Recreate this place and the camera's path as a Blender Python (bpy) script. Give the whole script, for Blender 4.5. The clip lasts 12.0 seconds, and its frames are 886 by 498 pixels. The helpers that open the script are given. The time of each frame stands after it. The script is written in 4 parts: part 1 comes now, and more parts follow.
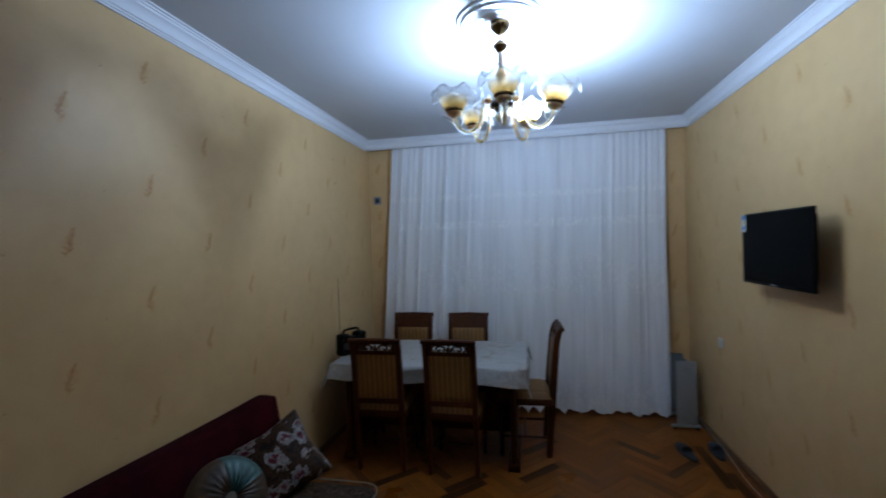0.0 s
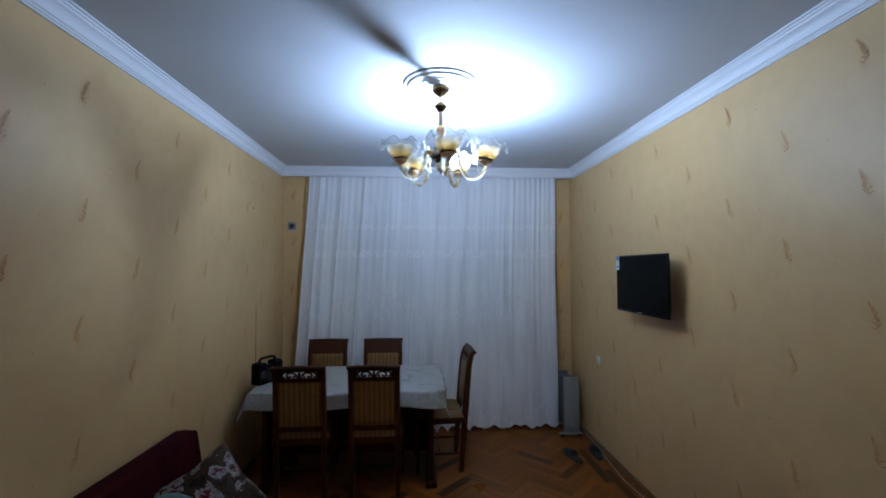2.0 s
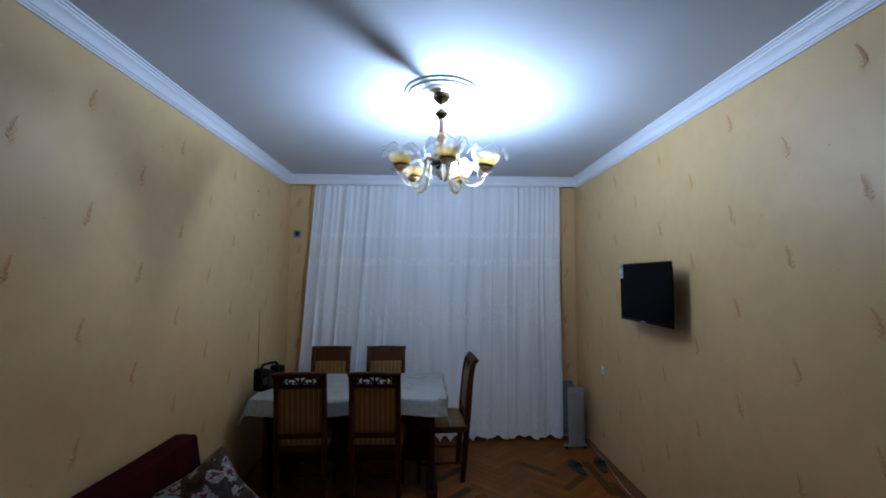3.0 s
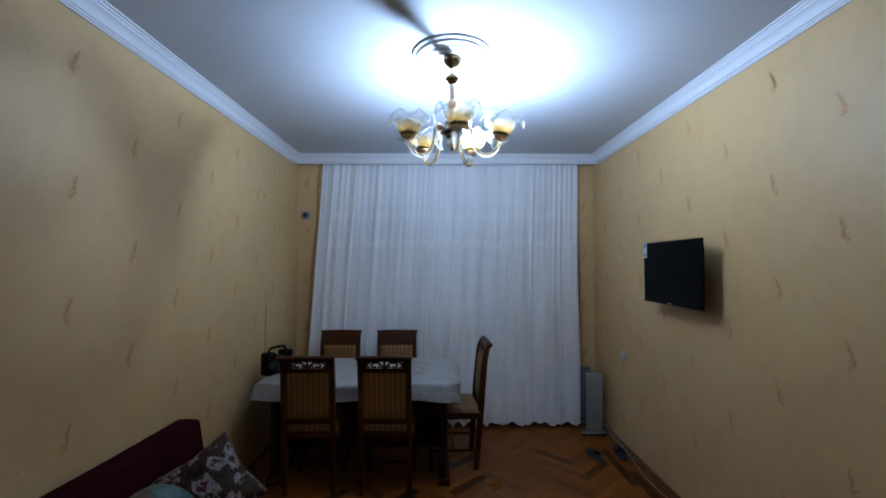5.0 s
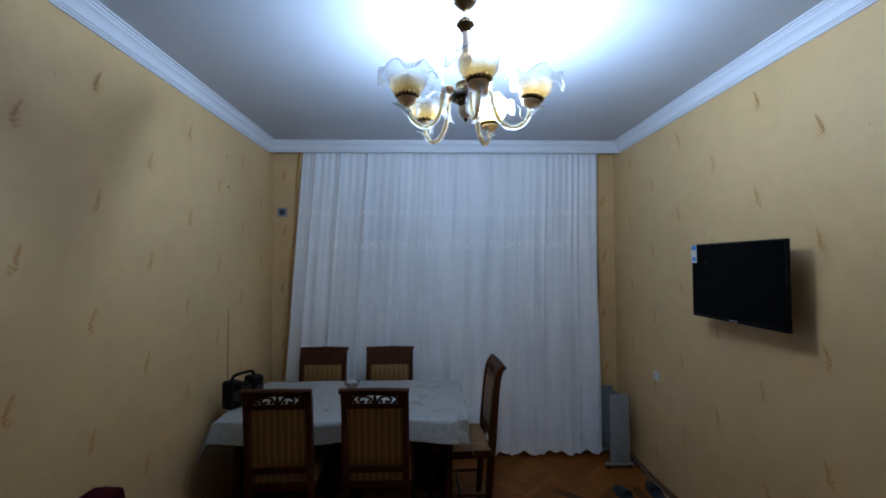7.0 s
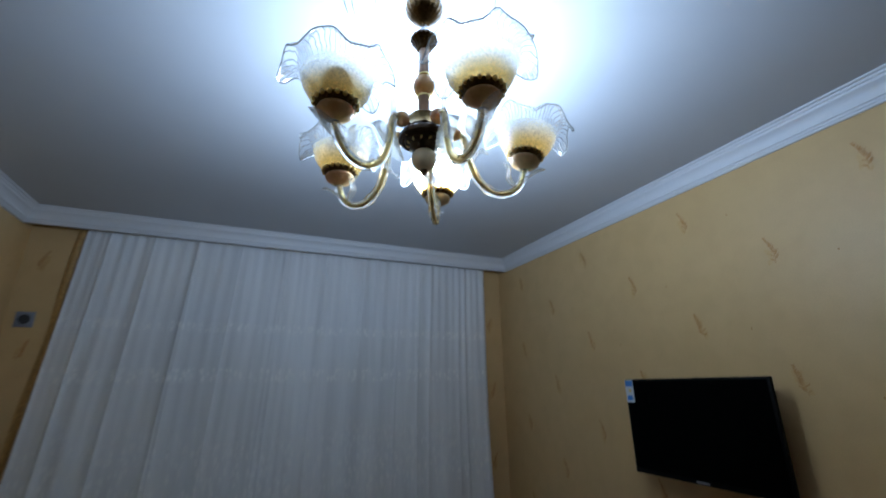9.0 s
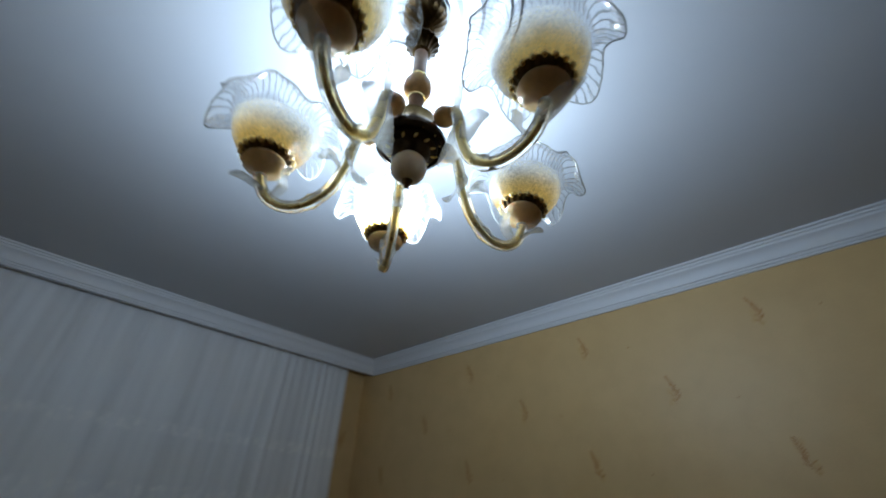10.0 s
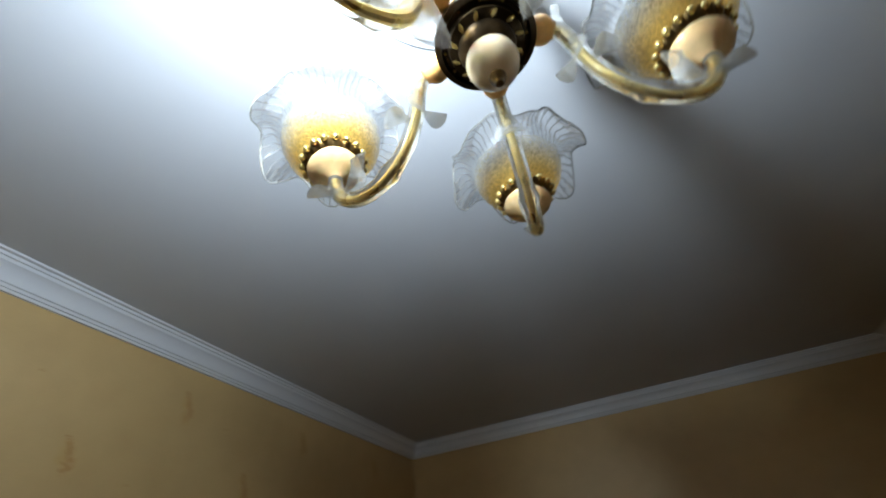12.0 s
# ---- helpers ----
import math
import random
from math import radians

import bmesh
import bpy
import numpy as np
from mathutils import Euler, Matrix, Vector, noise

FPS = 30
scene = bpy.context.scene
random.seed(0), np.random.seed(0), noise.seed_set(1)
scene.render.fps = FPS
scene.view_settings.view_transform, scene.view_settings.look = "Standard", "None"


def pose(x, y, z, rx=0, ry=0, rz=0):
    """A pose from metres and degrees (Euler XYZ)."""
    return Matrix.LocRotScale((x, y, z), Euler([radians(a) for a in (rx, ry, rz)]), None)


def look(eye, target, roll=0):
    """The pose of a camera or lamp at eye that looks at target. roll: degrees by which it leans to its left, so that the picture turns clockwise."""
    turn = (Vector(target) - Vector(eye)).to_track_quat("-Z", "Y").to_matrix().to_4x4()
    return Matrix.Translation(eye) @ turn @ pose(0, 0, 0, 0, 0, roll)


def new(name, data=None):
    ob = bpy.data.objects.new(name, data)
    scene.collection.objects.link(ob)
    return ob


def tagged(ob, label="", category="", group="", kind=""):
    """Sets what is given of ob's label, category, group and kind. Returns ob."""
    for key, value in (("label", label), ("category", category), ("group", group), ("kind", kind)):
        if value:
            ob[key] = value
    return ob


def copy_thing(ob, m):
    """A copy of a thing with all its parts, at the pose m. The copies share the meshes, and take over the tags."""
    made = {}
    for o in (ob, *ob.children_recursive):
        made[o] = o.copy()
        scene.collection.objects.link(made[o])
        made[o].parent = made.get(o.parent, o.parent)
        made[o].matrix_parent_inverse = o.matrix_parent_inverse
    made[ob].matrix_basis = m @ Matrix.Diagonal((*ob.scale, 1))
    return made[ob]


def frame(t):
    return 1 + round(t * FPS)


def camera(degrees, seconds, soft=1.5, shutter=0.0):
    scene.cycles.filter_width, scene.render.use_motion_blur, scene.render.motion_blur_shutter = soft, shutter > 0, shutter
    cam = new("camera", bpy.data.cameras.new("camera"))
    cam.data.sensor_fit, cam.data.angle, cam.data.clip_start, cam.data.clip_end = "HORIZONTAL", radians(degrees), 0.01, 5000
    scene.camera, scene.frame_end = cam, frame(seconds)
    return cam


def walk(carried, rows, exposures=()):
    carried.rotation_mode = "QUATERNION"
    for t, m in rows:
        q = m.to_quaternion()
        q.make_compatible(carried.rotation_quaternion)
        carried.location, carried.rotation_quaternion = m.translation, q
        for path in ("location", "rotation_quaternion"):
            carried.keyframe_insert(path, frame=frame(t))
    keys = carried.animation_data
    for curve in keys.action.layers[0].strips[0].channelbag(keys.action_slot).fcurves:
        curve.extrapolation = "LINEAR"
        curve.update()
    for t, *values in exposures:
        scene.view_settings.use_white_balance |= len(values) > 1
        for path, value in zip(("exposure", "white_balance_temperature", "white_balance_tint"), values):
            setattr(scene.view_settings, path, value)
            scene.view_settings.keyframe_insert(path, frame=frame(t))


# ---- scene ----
cam = camera(91.8, 12.0, 1.75, 0.4)
PATH = [
    (0, (1.673, 0.754, 1.621), (1.273, 2.714, 1.605), -1.6),
    (0.5, (1.518, 0.7, 1.633), (1.482, 2.699, 1.637), -1.5),
    (1, (1.421, 0.591, 1.641), (1.435, 2.59, 1.643), -1.1),
    (1.5, (1.426, 0.519, 1.671), (1.5, 2.518, 1.693), -0.5),
    (2, (1.424, 0.482, 1.679), (1.539, 2.477, 1.763), -0.2),
    (2.5, (1.446, 0.473, 1.67), (1.537, 2.467, 1.803), 0.0),
    (4.5, (1.518, 0.569, 1.61), (1.561, 2.566, 1.716), 0.1),
    (5, (1.491, 0.644, 1.608), (1.503, 2.643, 1.679), -0.0),
    (5.5, (1.422, 0.782, 1.633), (1.458, 2.781, 1.691), 0.1),
    (6, (1.383, 0.931, 1.63), (1.453, 2.929, 1.678), -0.0),
    (6.5, (1.415, 1.081, 1.654), (1.463, 3.08, 1.715), -0.3),
    (6.7, (1.426, 1.137, 1.654), (1.457, 3.136, 1.713), -0.1),
    (8.3, (1.307, 1.785, 1.714), (1.799, 3.697, 2.037), -0.2),
    (8.5, (1.302, 1.857, 1.717), (1.868, 3.730, 2.127), 0.2),
    (9, (1.230, 2.056, 1.743), (2.000, 3.799, 2.350), -0.8),
    (9.5, (1.19, 2.24, 1.756), (2.182, 3.753, 2.608), -0.1),
    (10, (1.23, 2.476, 1.762), (2.418, 3.673, 2.838), 2.7),
    (10.5, (1.263, 2.725, 1.773), (2.773, 3.242, 2.978), 2.9),
    (11, (1.322, 2.898, 1.77), (2.794, 2.638, 3.084), 0.6),
    (11.5, (1.432, 3.031, 1.794), (2.535, 2.042, 3.138), -5.8),
    (12, (1.55, 3.148, 1.799), (2.058, 1.68, 3.058), -7.6),
]
walk(cam, [(t, look(eye, target, roll)) for t, eye, target, roll in PATH],
     [(0, 0.25, 6200, 19), (2.5, 0.25, 6200, 20), (6.5, 0.2, 6200, 19), (8.5, -0.40, 6350, 17), (9.5, -1.00, 7150, 16), (10.5, -1.45, 7800, 15), (11, -1.55, 8100, 15), (11.5, -1.6, 8100, 15), (12, -0.50, 8600, 17)])

# ---- world: night outside ----
world = bpy.data.worlds.new("night")
scene.world = world
world.use_nodes = True
world.node_tree.nodes["Background"].inputs[0].default_value = (0.012, 0.016, 0.03, 1)
world.node_tree.nodes["Background"].inputs[1].default_value = 0.3
BULB = 3050.0          # the one lit lamp
BULB_COLOUR = (0.45, 0.69, 1.0)
scene.view_settings.exposure = 0.0

# ---- measures ----
W, YB, YF, YP = 3.095, 0.01, 5.12, 5.0     # room width, back wall, window wall, pelmet front
H, ZC = 2.722, 2.632                        # ceiling, underside of the cornice
T = 0.18
CX, CY = 1.553, 2.89                       # chandelier axis


# ---- materials ----
def material(name):
    m = bpy.data.materials.new(name)
    m.use_nodes = True
    nt = m.node_tree
    nt.nodes.clear()
    out = nt.nodes.new("ShaderNodeOutputMaterial")
    return m, nt, out


def node(nt, kind, **kw):
    n = nt.nodes.new(kind)
    for k, v in kw.items():
        n.inputs[k.replace("_", " ")].default_value = v
    return n


def coords(nt, scale=(1, 1, 1), world_space=False):
    mp = nt.nodes.new("ShaderNodeMapping")
    mp.inputs["Scale"].default_value = scale
    if world_space:
        g = nt.nodes.new("ShaderNodeNewGeometry")
        nt.links.new(g.outputs["Position"], mp.inputs["Vector"])
    else:
        g = nt.nodes.new("ShaderNodeTexCoord")
        nt.links.new(g.outputs["Object"], mp.inputs["Vector"])
    return mp.outputs["Vector"]


def noise_tex(nt, vec, scale, detail=4.0, rough=0.55, distort=0.0):
    n = node(nt, "ShaderNodeTexNoise", Scale=scale, Detail=detail, Roughness=rough, Distortion=distort)
    nt.links.new(vec, n.inputs["Vector"])
    return n.outputs["Fac"]


def ramp(nt, fac, stops, interp="LINEAR"):
    r = nt.nodes.new("ShaderNodeValToRGB")
    r.color_ramp.interpolation = interp
    while len(r.color_ramp.elements) < len(stops):
        r.color_ramp.elements.new(0.5)
    for e, (p, c) in zip(r.color_ramp.elements, stops):
        e.position = p
        e.color = (*c, 1) if len(c) == 3 else c
    nt.links.new(fac, r.inputs["Fac"])
    return r.outputs["Color"]


def grey(v):
    return (v, v, v)


def mixc(nt, fac, a, b, mode="MIX"):
    n = nt.nodes.new("ShaderNodeMix")
    n.data_type, n.blend_type = "RGBA", mode
    for sock, v in ((n.inputs["Factor"], fac), (n.inputs["A"], a), (n.inputs["B"], b)):
        if isinstance(v, (int, float)):
            sock.default_value = v
        elif isinstance(v, tuple):
            sock.default_value = (*v, 1)
        else:
            nt.links.new(v, sock)
    return n.outputs["Result"]


def bump(nt, height, strength, distance=0.002):
    b = node(nt, "ShaderNodeBump", Strength=strength, Distance=distance)
    nt.links.new(height, b.inputs["Height"])
    return b.outputs["Normal"]


def principled(nt, out, colour, rough=0.5, metal=0.0, normal=None, **kw):
    p = nt.nodes.new("ShaderNodeBsdfPrincipled")
    for sock, v in (("Base Color", colour), ("Roughness", rough), ("Metallic", metal)):
        if isinstance(v, tuple):
            p.inputs[sock].default_value = (*v, 1)
        elif isinstance(v, (int, float)):
            p.inputs[sock].default_value = v
        else:
            nt.links.new(v, p.inputs[sock])
    for k, v in kw.items():
        p.inputs[k.replace("_", " ")].default_value = v
    if normal is not None:
        nt.links.new(normal, p.inputs["Normal"])
    if out is not None:
        nt.links.new(p.outputs[0], out.inputs["Surface"])
    return p.outputs[0]


def simple(name, colour, rough=0.5, metal=0.0, vary=0.12, scale=30.0, bumpy=0.1, **kw):
    m, nt, out = material(name)
    v = coords(nt)
    n1, n2 = noise_tex(nt, v, scale), noise_tex(nt, v, scale * 0.13, 3)
    lo, hi = tuple(c * (1 - vary) for c in colour), tuple(min(1, c * (1 + vary)) for c in colour)
    col = mixc(nt, 0.5, ramp(nt, n1, [(0.3, lo), (0.7, hi)]), ramp(nt, n2, [(0.3, lo), (0.7, hi)]))
    r = ramp(nt, n2, [(0.2, grey(max(0.02, rough - 0.08))), (0.8, grey(min(1, rough + 0.08)))])
    principled(nt, out, col, r, metal, bump(nt, n1, bumpy, 0.001) if bumpy else None, **kw)
    return m


def shader_mix(nt, fac, a, b):
    n = nt.nodes.new("ShaderNodeMixShader")
    if isinstance(fac, (int, float)):
        n.inputs[0].default_value = fac
    else:
        nt.links.new(fac, n.inputs[0])
    nt.links.new(a, n.inputs[1])
    nt.links.new(b, n.inputs[2])
    return n.outputs[0]


def wallpaper():
    m, nt, out = material("wallpaper")
    v = coords(nt, world_space=True)
    fine = noise_tex(nt, v, 210, 3, 0.7)
    weave = noise_tex(nt, coords(nt, (14, 14, 160), True), 1.0, 3)
    cloud = noise_tex(nt, v, 1.7, 4)
    patch = noise_tex(nt, v, 9, 4)
    base = ramp(nt, cloud, [(0.3, (0.625, 0.398, 0.172)), (0.7, (0.685, 0.442, 0.200))])
    base = mixc(nt, ramp(nt, patch, [(0.42, grey(0)), (0.72, grey(0.4))]), base, (0.55, 0.335, 0.145))
    base = mixc(nt, ramp(nt, fine, [(0.3, grey(0)), (0.75, grey(0.22))]), base, (0.38, 0.25, 0.12))
    h = mixc(nt, 0.5, fine, weave)
    principled(nt, out, base, 0.48, 0, bump(nt, h, 0.35, 0.0012), Specular_IOR_Level=0.5)
    return m


def print_ink(name, dark, light, cover):
    m, nt, out = material(name)
    v = coords(nt, world_space=True)
    n = noise_tex(nt, v, 60, 3)
    col = ramp(nt, n, [(0.3, dark), (0.7, light)])
    fade = ramp(nt, noise_tex(nt, v, 90, 3), [(0.34, grey(max(0, cover - 0.45))), (0.62, grey(cover))])
    fine = ramp(nt, noise_tex(nt, v, 210, 3, 0.7), [(0.3, grey(0)), (0.75, grey(0.22))])
    paper = mixc(nt, fine, (0.63, 0.41, 0.185), (0.38, 0.25, 0.115))
    principled(nt, out, mixc(nt, fade, paper, col), 0.5, 0, None, Specular_IOR_Level=0.5)
    return m


def plaster(name, colour, rough=0.75, cloud_amount=0.06):
    m, nt, out = material(name)
    v = coords(nt, world_space=True)
    fine, cloud = noise_tex(nt, v, 120, 4), noise_tex(nt, v, 1.3, 5)
    lo = tuple(c * (1 - cloud_amount) for c in colour)
    col = ramp(nt, cloud, [(0.35, lo), (0.65, colour)])
    principled(nt, out, col, rough, 0, bump(nt, mixc(nt, 0.5, fine, cloud), 0.12, 0.002))
    return m


def parquet():
    m, nt, out = material("parquet_oak")
    info = nt.nodes.new("ShaderNodeObjectInfo")
    geo = nt.nodes.new("ShaderNodeNewGeometry")
    rnd = node(nt, "ShaderNodeMath")
    rnd.operation = "ADD"
    nt.links.new(info.outputs["Random"], rnd.inputs[0])
    nt.links.new(geo.outputs["Random Per Island"], rnd.inputs[1])
    fr = node(nt, "ShaderNodeMath")
    fr.operation = "FRACT"
    nt.links.new(rnd.outputs[0], fr.inputs[0])
    v = coords(nt, world_space=True)
    grain = noise_tex(nt, v, 45, 6, 0.65, 1.5)
    worn = noise_tex(nt, v, 2.2, 4)
    base = ramp(nt, fr.outputs[0], [(0.0, (0.025, 0.007, 0.0015)), (0.05, (0.05, 0.014, 0.003)), (0.09, (0.165, 0.047, 0.006)), (0.5, (0.215, 0.063, 0.008)), (1.0, (0.26, 0.080, 0.011))])
    base = mixc(nt, ramp(nt, grain, [(0.35, grey(0)), (0.75, grey(0.45))]), base, (0.06, 0.017, 0.004))
    base = mixc(nt, ramp(nt, worn, [(0.4, grey(0)), (0.75, grey(0.35))]), base, (0.16, 0.055, 0.013))
    rough = ramp(nt, worn, [(0.3, grey(0.26)), (0.75, grey(0.48))])
    principled(nt, out, base, rough, 0, bump(nt, grain, 0.15, 0.0008), Specular_IOR_Level=0.12)
    return m


def wood(name, dark, light, rough=0.35, scale=(6, 6, 1)):
    m, nt, out = material(name)
    v = coords(nt, scale)
    g = noise_tex(nt, v, 9, 6, 0.6, 2.0)
    w = noise_tex(nt, v, 1.1, 3)
    col = mixc(nt, 0.35, ramp(nt, g, [(0.3, dark), (0.72, light)]), ramp(nt, w, [(0.3, dark), (0.7, light)]))
    r = ramp(nt, w, [(0.3, grey(rough - 0.08)), (0.7, grey(rough + 0.12))])
    principled(nt, out, col, r, 0, bump(nt, g, 0.12, 0.0008), Specular_IOR_Level=0.18)
    return m


def striped_cloth():
    m, nt, out = material("striped_upholstery")
    v = coords(nt)
    sep = nt.nodes.new("ShaderNodeSeparateXYZ")
    nt.links.new(v, sep.inputs[0])
    mu = node(nt, "ShaderNodeMath")
    mu.operation = "MULTIPLY"
    mu.inputs[1].default_value = 1 / 0.037
    nt.links.new(sep.outputs["X"], mu.inputs[0])
    fr = node(nt, "ShaderNodeMath")
    fr.operation = "FRACT"
    nt.links.new(mu.outputs[0], fr.inputs[0])
    cols = ramp(nt, fr.outputs[0], [(0.0, (0.181, 0.077, 0.012)), (0.30, (0.197, 0.086, 0.015)), (0.36, (0.100, 0.035, 0.005)), (0.44, (0.312, 0.161, 0.041)), (0.60, (0.329, 0.173, 0.047)), (0.66, (0.123, 0.046, 0.007)), (0.74, (0.213, 0.095, 0.019)), (0.95, (0.173, 0.074, 0.012))])
    n = noise_tex(nt, coords(nt, (400, 400, 160)), 1.0, 3)
    big = noise_tex(nt, v, 12, 3)
    cols = mixc(nt, ramp(nt, big, [(0.4, grey(0)), (0.75, grey(0.3))]), cols, (0.10, 0.05, 0.012))
    principled(nt, out, cols, 0.6, 0, bump(nt, n, 0.3, 0.0008), Sheen_Weight=0.04)
    return m


def sheer_curtain():
    m, nt, out = material("sheer_curtain")
    v = coords(nt, world_space=True)
    sep = nt.nodes.new("ShaderNodeSeparateXYZ")
    nt.links.new(v, sep.inputs[0])
    zf = node(nt, "ShaderNodeMath")
    zf.operation = "DIVIDE"
    zf.inputs[1].default_value = 2.8
    nt.links.new(sep.outputs["Z"], zf.inputs[0])
    def s(z):
        return z / 2.8
    k, w = grey(0), grey(1)
    band = ramp(nt, zf.outputs[0], [(0.0, w), (s(0.20), grey(0.8)), (s(0.42), k), (s(1.08), k), (s(1.16), grey(0.75)), (s(1.46), grey(0.55)), (s(1.56), k), (s(1.77), k), (s(1.79), w), (s(1.85), w), (s(1.87), k), (s(2.07), k), (s(2.085), w), (s(2.125), w), (s(2.14), k)])
    vor = node(nt, "ShaderNodeTexVoronoi", Scale=1.0)
    nt.links.new(coords(nt, (44, 44, 17), True), vor.inputs["Vector"])
    swirl = noise_tex(nt, coords(nt, (30, 30, 22), True), 1.0, 4, 0.6, 3.0)
    spray = ramp(nt, mixc(nt, 0.5, vor.outputs["Distance"], swirl), [(0.34, grey(0.85)), (0.50, k)])
    emb = mixc(nt, 1.0, band, spray, "MULTIPLY")
    strips = ramp(nt, zf.outputs[0], [(0.0, k), (s(1.775), k), (s(1.785), grey(0.10)), (s(1.85), grey(0.10)), (s(1.86), k), (s(2.075), k), (s(2.085), grey(0.11)), (s(2.125), grey(0.11)), (s(2.135), k)])
    stitch = ramp(nt, noise_tex(nt, coords(nt, (60, 60, 45), True), 1.0, 3, 0.6, 1.0), [(0.40, grey(0.15)), (0.60, grey(1.4))])
    emb = mixc(nt, 1.0, emb, mixc(nt, 1.0, strips, stitch, "MULTIPLY"), "ADD")
    weave = noise_tex(nt, coords(nt, (500, 500, 500), True), 1.0, 2)
    broad = noise_tex(nt, coords(nt, (2.4, 2.4, 0.5), True), 1.0, 3)
    col = mixc(nt, ramp(nt, broad, [(0.35, grey(0)), (0.7, grey(0.5))]), (0.90, 0.90, 0.895), (0.79, 0.795, 0.81))
    col = mixc(nt, emb, col, (0.97, 0.96, 0.93))
    nrm = bump(nt, mixc(nt, 0.35, emb, weave), 0.35, 0.0015)
    d = principled(nt, None, col, 0.6, 0, nrm, Sheen_Weight=0.05)
    tl = nt.nodes.new("ShaderNodeBsdfTranslucent")
    nt.links.new(col, tl.inputs[0])
    tr = nt.nodes.new("ShaderNodeBsdfTransparent").outputs[0]
    body = shader_mix(nt, 0.12, d, tl.outputs[0])
    sheer = ramp(nt, noise_tex(nt, coords(nt, (11, 11, 0.5), True), 1.0, 3), [(0.35, grey(0.01)), (0.68, grey(0.15))])
    openness = mixc(nt, emb, sheer, grey(0.02))
    nt.links.new(shader_mix(nt, openness, body, tr), out.inputs["Surface"])
    return m


def satin_cloth(name, colour, pattern=0.12):
    m, nt, out = material(name)
    v = coords(nt, world_space=True)
    dam = noise_tex(nt, v, 22, 3, 0.5, 2.5)
    weave = noise_tex(nt, v, 400, 2)
    wash = noise_tex(nt, v, 3.0, 3)
    dark = tuple(c * (1 - pattern * 2) for c in colour)
    col = ramp(nt, dam, [(0.42, dark), (0.55, colour)])
    col = mixc(nt, ramp(nt, wash, [(0.4, grey(0)), (0.8, grey(0.35))]), col, dark)
    principled(nt, out, col, 0.42, 0, bump(nt, weave, 0.15, 0.0006), Sheen_Weight=0.04)
    return m


def printed_cloth():
    """Grey-white satin with a faint ochre print here and there."""
    m, nt, out = material("tablecloth_satin")
    v = coords(nt, world_space=True)
    dam, weave, wash = noise_tex(nt, v, 22, 3, 0.5, 2.5), noise_tex(nt, v, 400, 2), noise_tex(nt, v, 3.0, 3)
    col = ramp(nt, dam, [(0.42, (0.295, 0.288, 0.265)), (0.55, (0.37, 0.362, 0.335))])
    col = mixc(nt, ramp(nt, wash, [(0.4, grey(0)), (0.8, grey(0.35))]), col, (0.28, 0.275, 0.255))
    spots = ramp(nt, noise_tex(nt, v, 5.5, 2, 0.5, 0.6), [(0.60, grey(0)), (0.68, grey(1))])
    lines = ramp(nt, noise_tex(nt, v, 48, 3, 0.6, 2.5), [(0.42, grey(0.15)), (0.60, grey(0.8))])
    col = mixc(nt, mixc(nt, 1.0, spots, lines, "MULTIPLY"), col, (0.17, 0.11, 0.045))
    principled(nt, out, col, 0.42, 0, bump(nt, weave, 0.15, 0.0006), Sheen_Weight=0.04)
    return m


def velvet(name, colour):
    m, nt, out = material(name)
    v = coords(nt, world_space=True)
    fine, nap = noise_tex(nt, v, 300, 2), noise_tex(nt, v, 6, 4)
    col = ramp(nt, nap, [(0.3, tuple(c * 0.65 for c in colour)), (0.7, tuple(c * 1.2 for c in colour))])
    principled(nt, out, col, 0.8, 0, bump(nt, fine, 0.3, 0.001), Specular_IOR_Level=0.06)
    return m


def floral():
    m, nt, out = material("floral_print")
    v = coords(nt)
    n = node(nt, "ShaderNodeTexNoise", Scale=7.0, Detail=4.0, Roughness=0.6, Distortion=1.2)
    nt.links.new(v, n.inputs["Vector"])
    warped = nt.nodes.new("ShaderNodeVectorMath")
    warped.operation = "MULTIPLY_ADD"
    nt.links.new(n.outputs["Color"], warped.inputs[0])
    warped.inputs[1].default_value = (0.16, 0.16, 0.16)
    nt.links.new(v, warped.inputs[2])
    vor = node(nt, "ShaderNodeTexVoronoi", Scale=11.5, Randomness=1.0)
    nt.links.new(warped.outputs[0], vor.inputs["Vector"])
    d = mixc(nt, 0.35, vor.outputs["Distance"], noise_tex(nt, v, 26, 4, 0.6, 3.0))
    petals = ramp(nt, d, [(0.25, (0.09, 0.004, 0.012)), (0.31, (0.17, 0.022, 0.035)), (0.36, (0.30, 0.26, 0.25)), (0.45, (0.34, 0.32, 0.30)), (0.48, (0.09, 0.030, 0.008)), (0.53, (0.010, 0.004, 0.002)), (0.60, (0.060, 0.024, 0.007)), (0.68, (0.010, 0.004, 0.002))])
    veins = ramp(nt, noise_tex(nt, v, 42, 4, 0.65, 3), [(0.42, grey(0)), (0.6, grey(0.72))])
    col = mixc(nt, veins, petals, (0.022, 0.010, 0.005))
    principled(nt, out, col, 0.55, 0, bump(nt, noise_tex(nt, v, 300, 2), 0.2, 0.0008), Specular_IOR_Level=0.15)
    return m


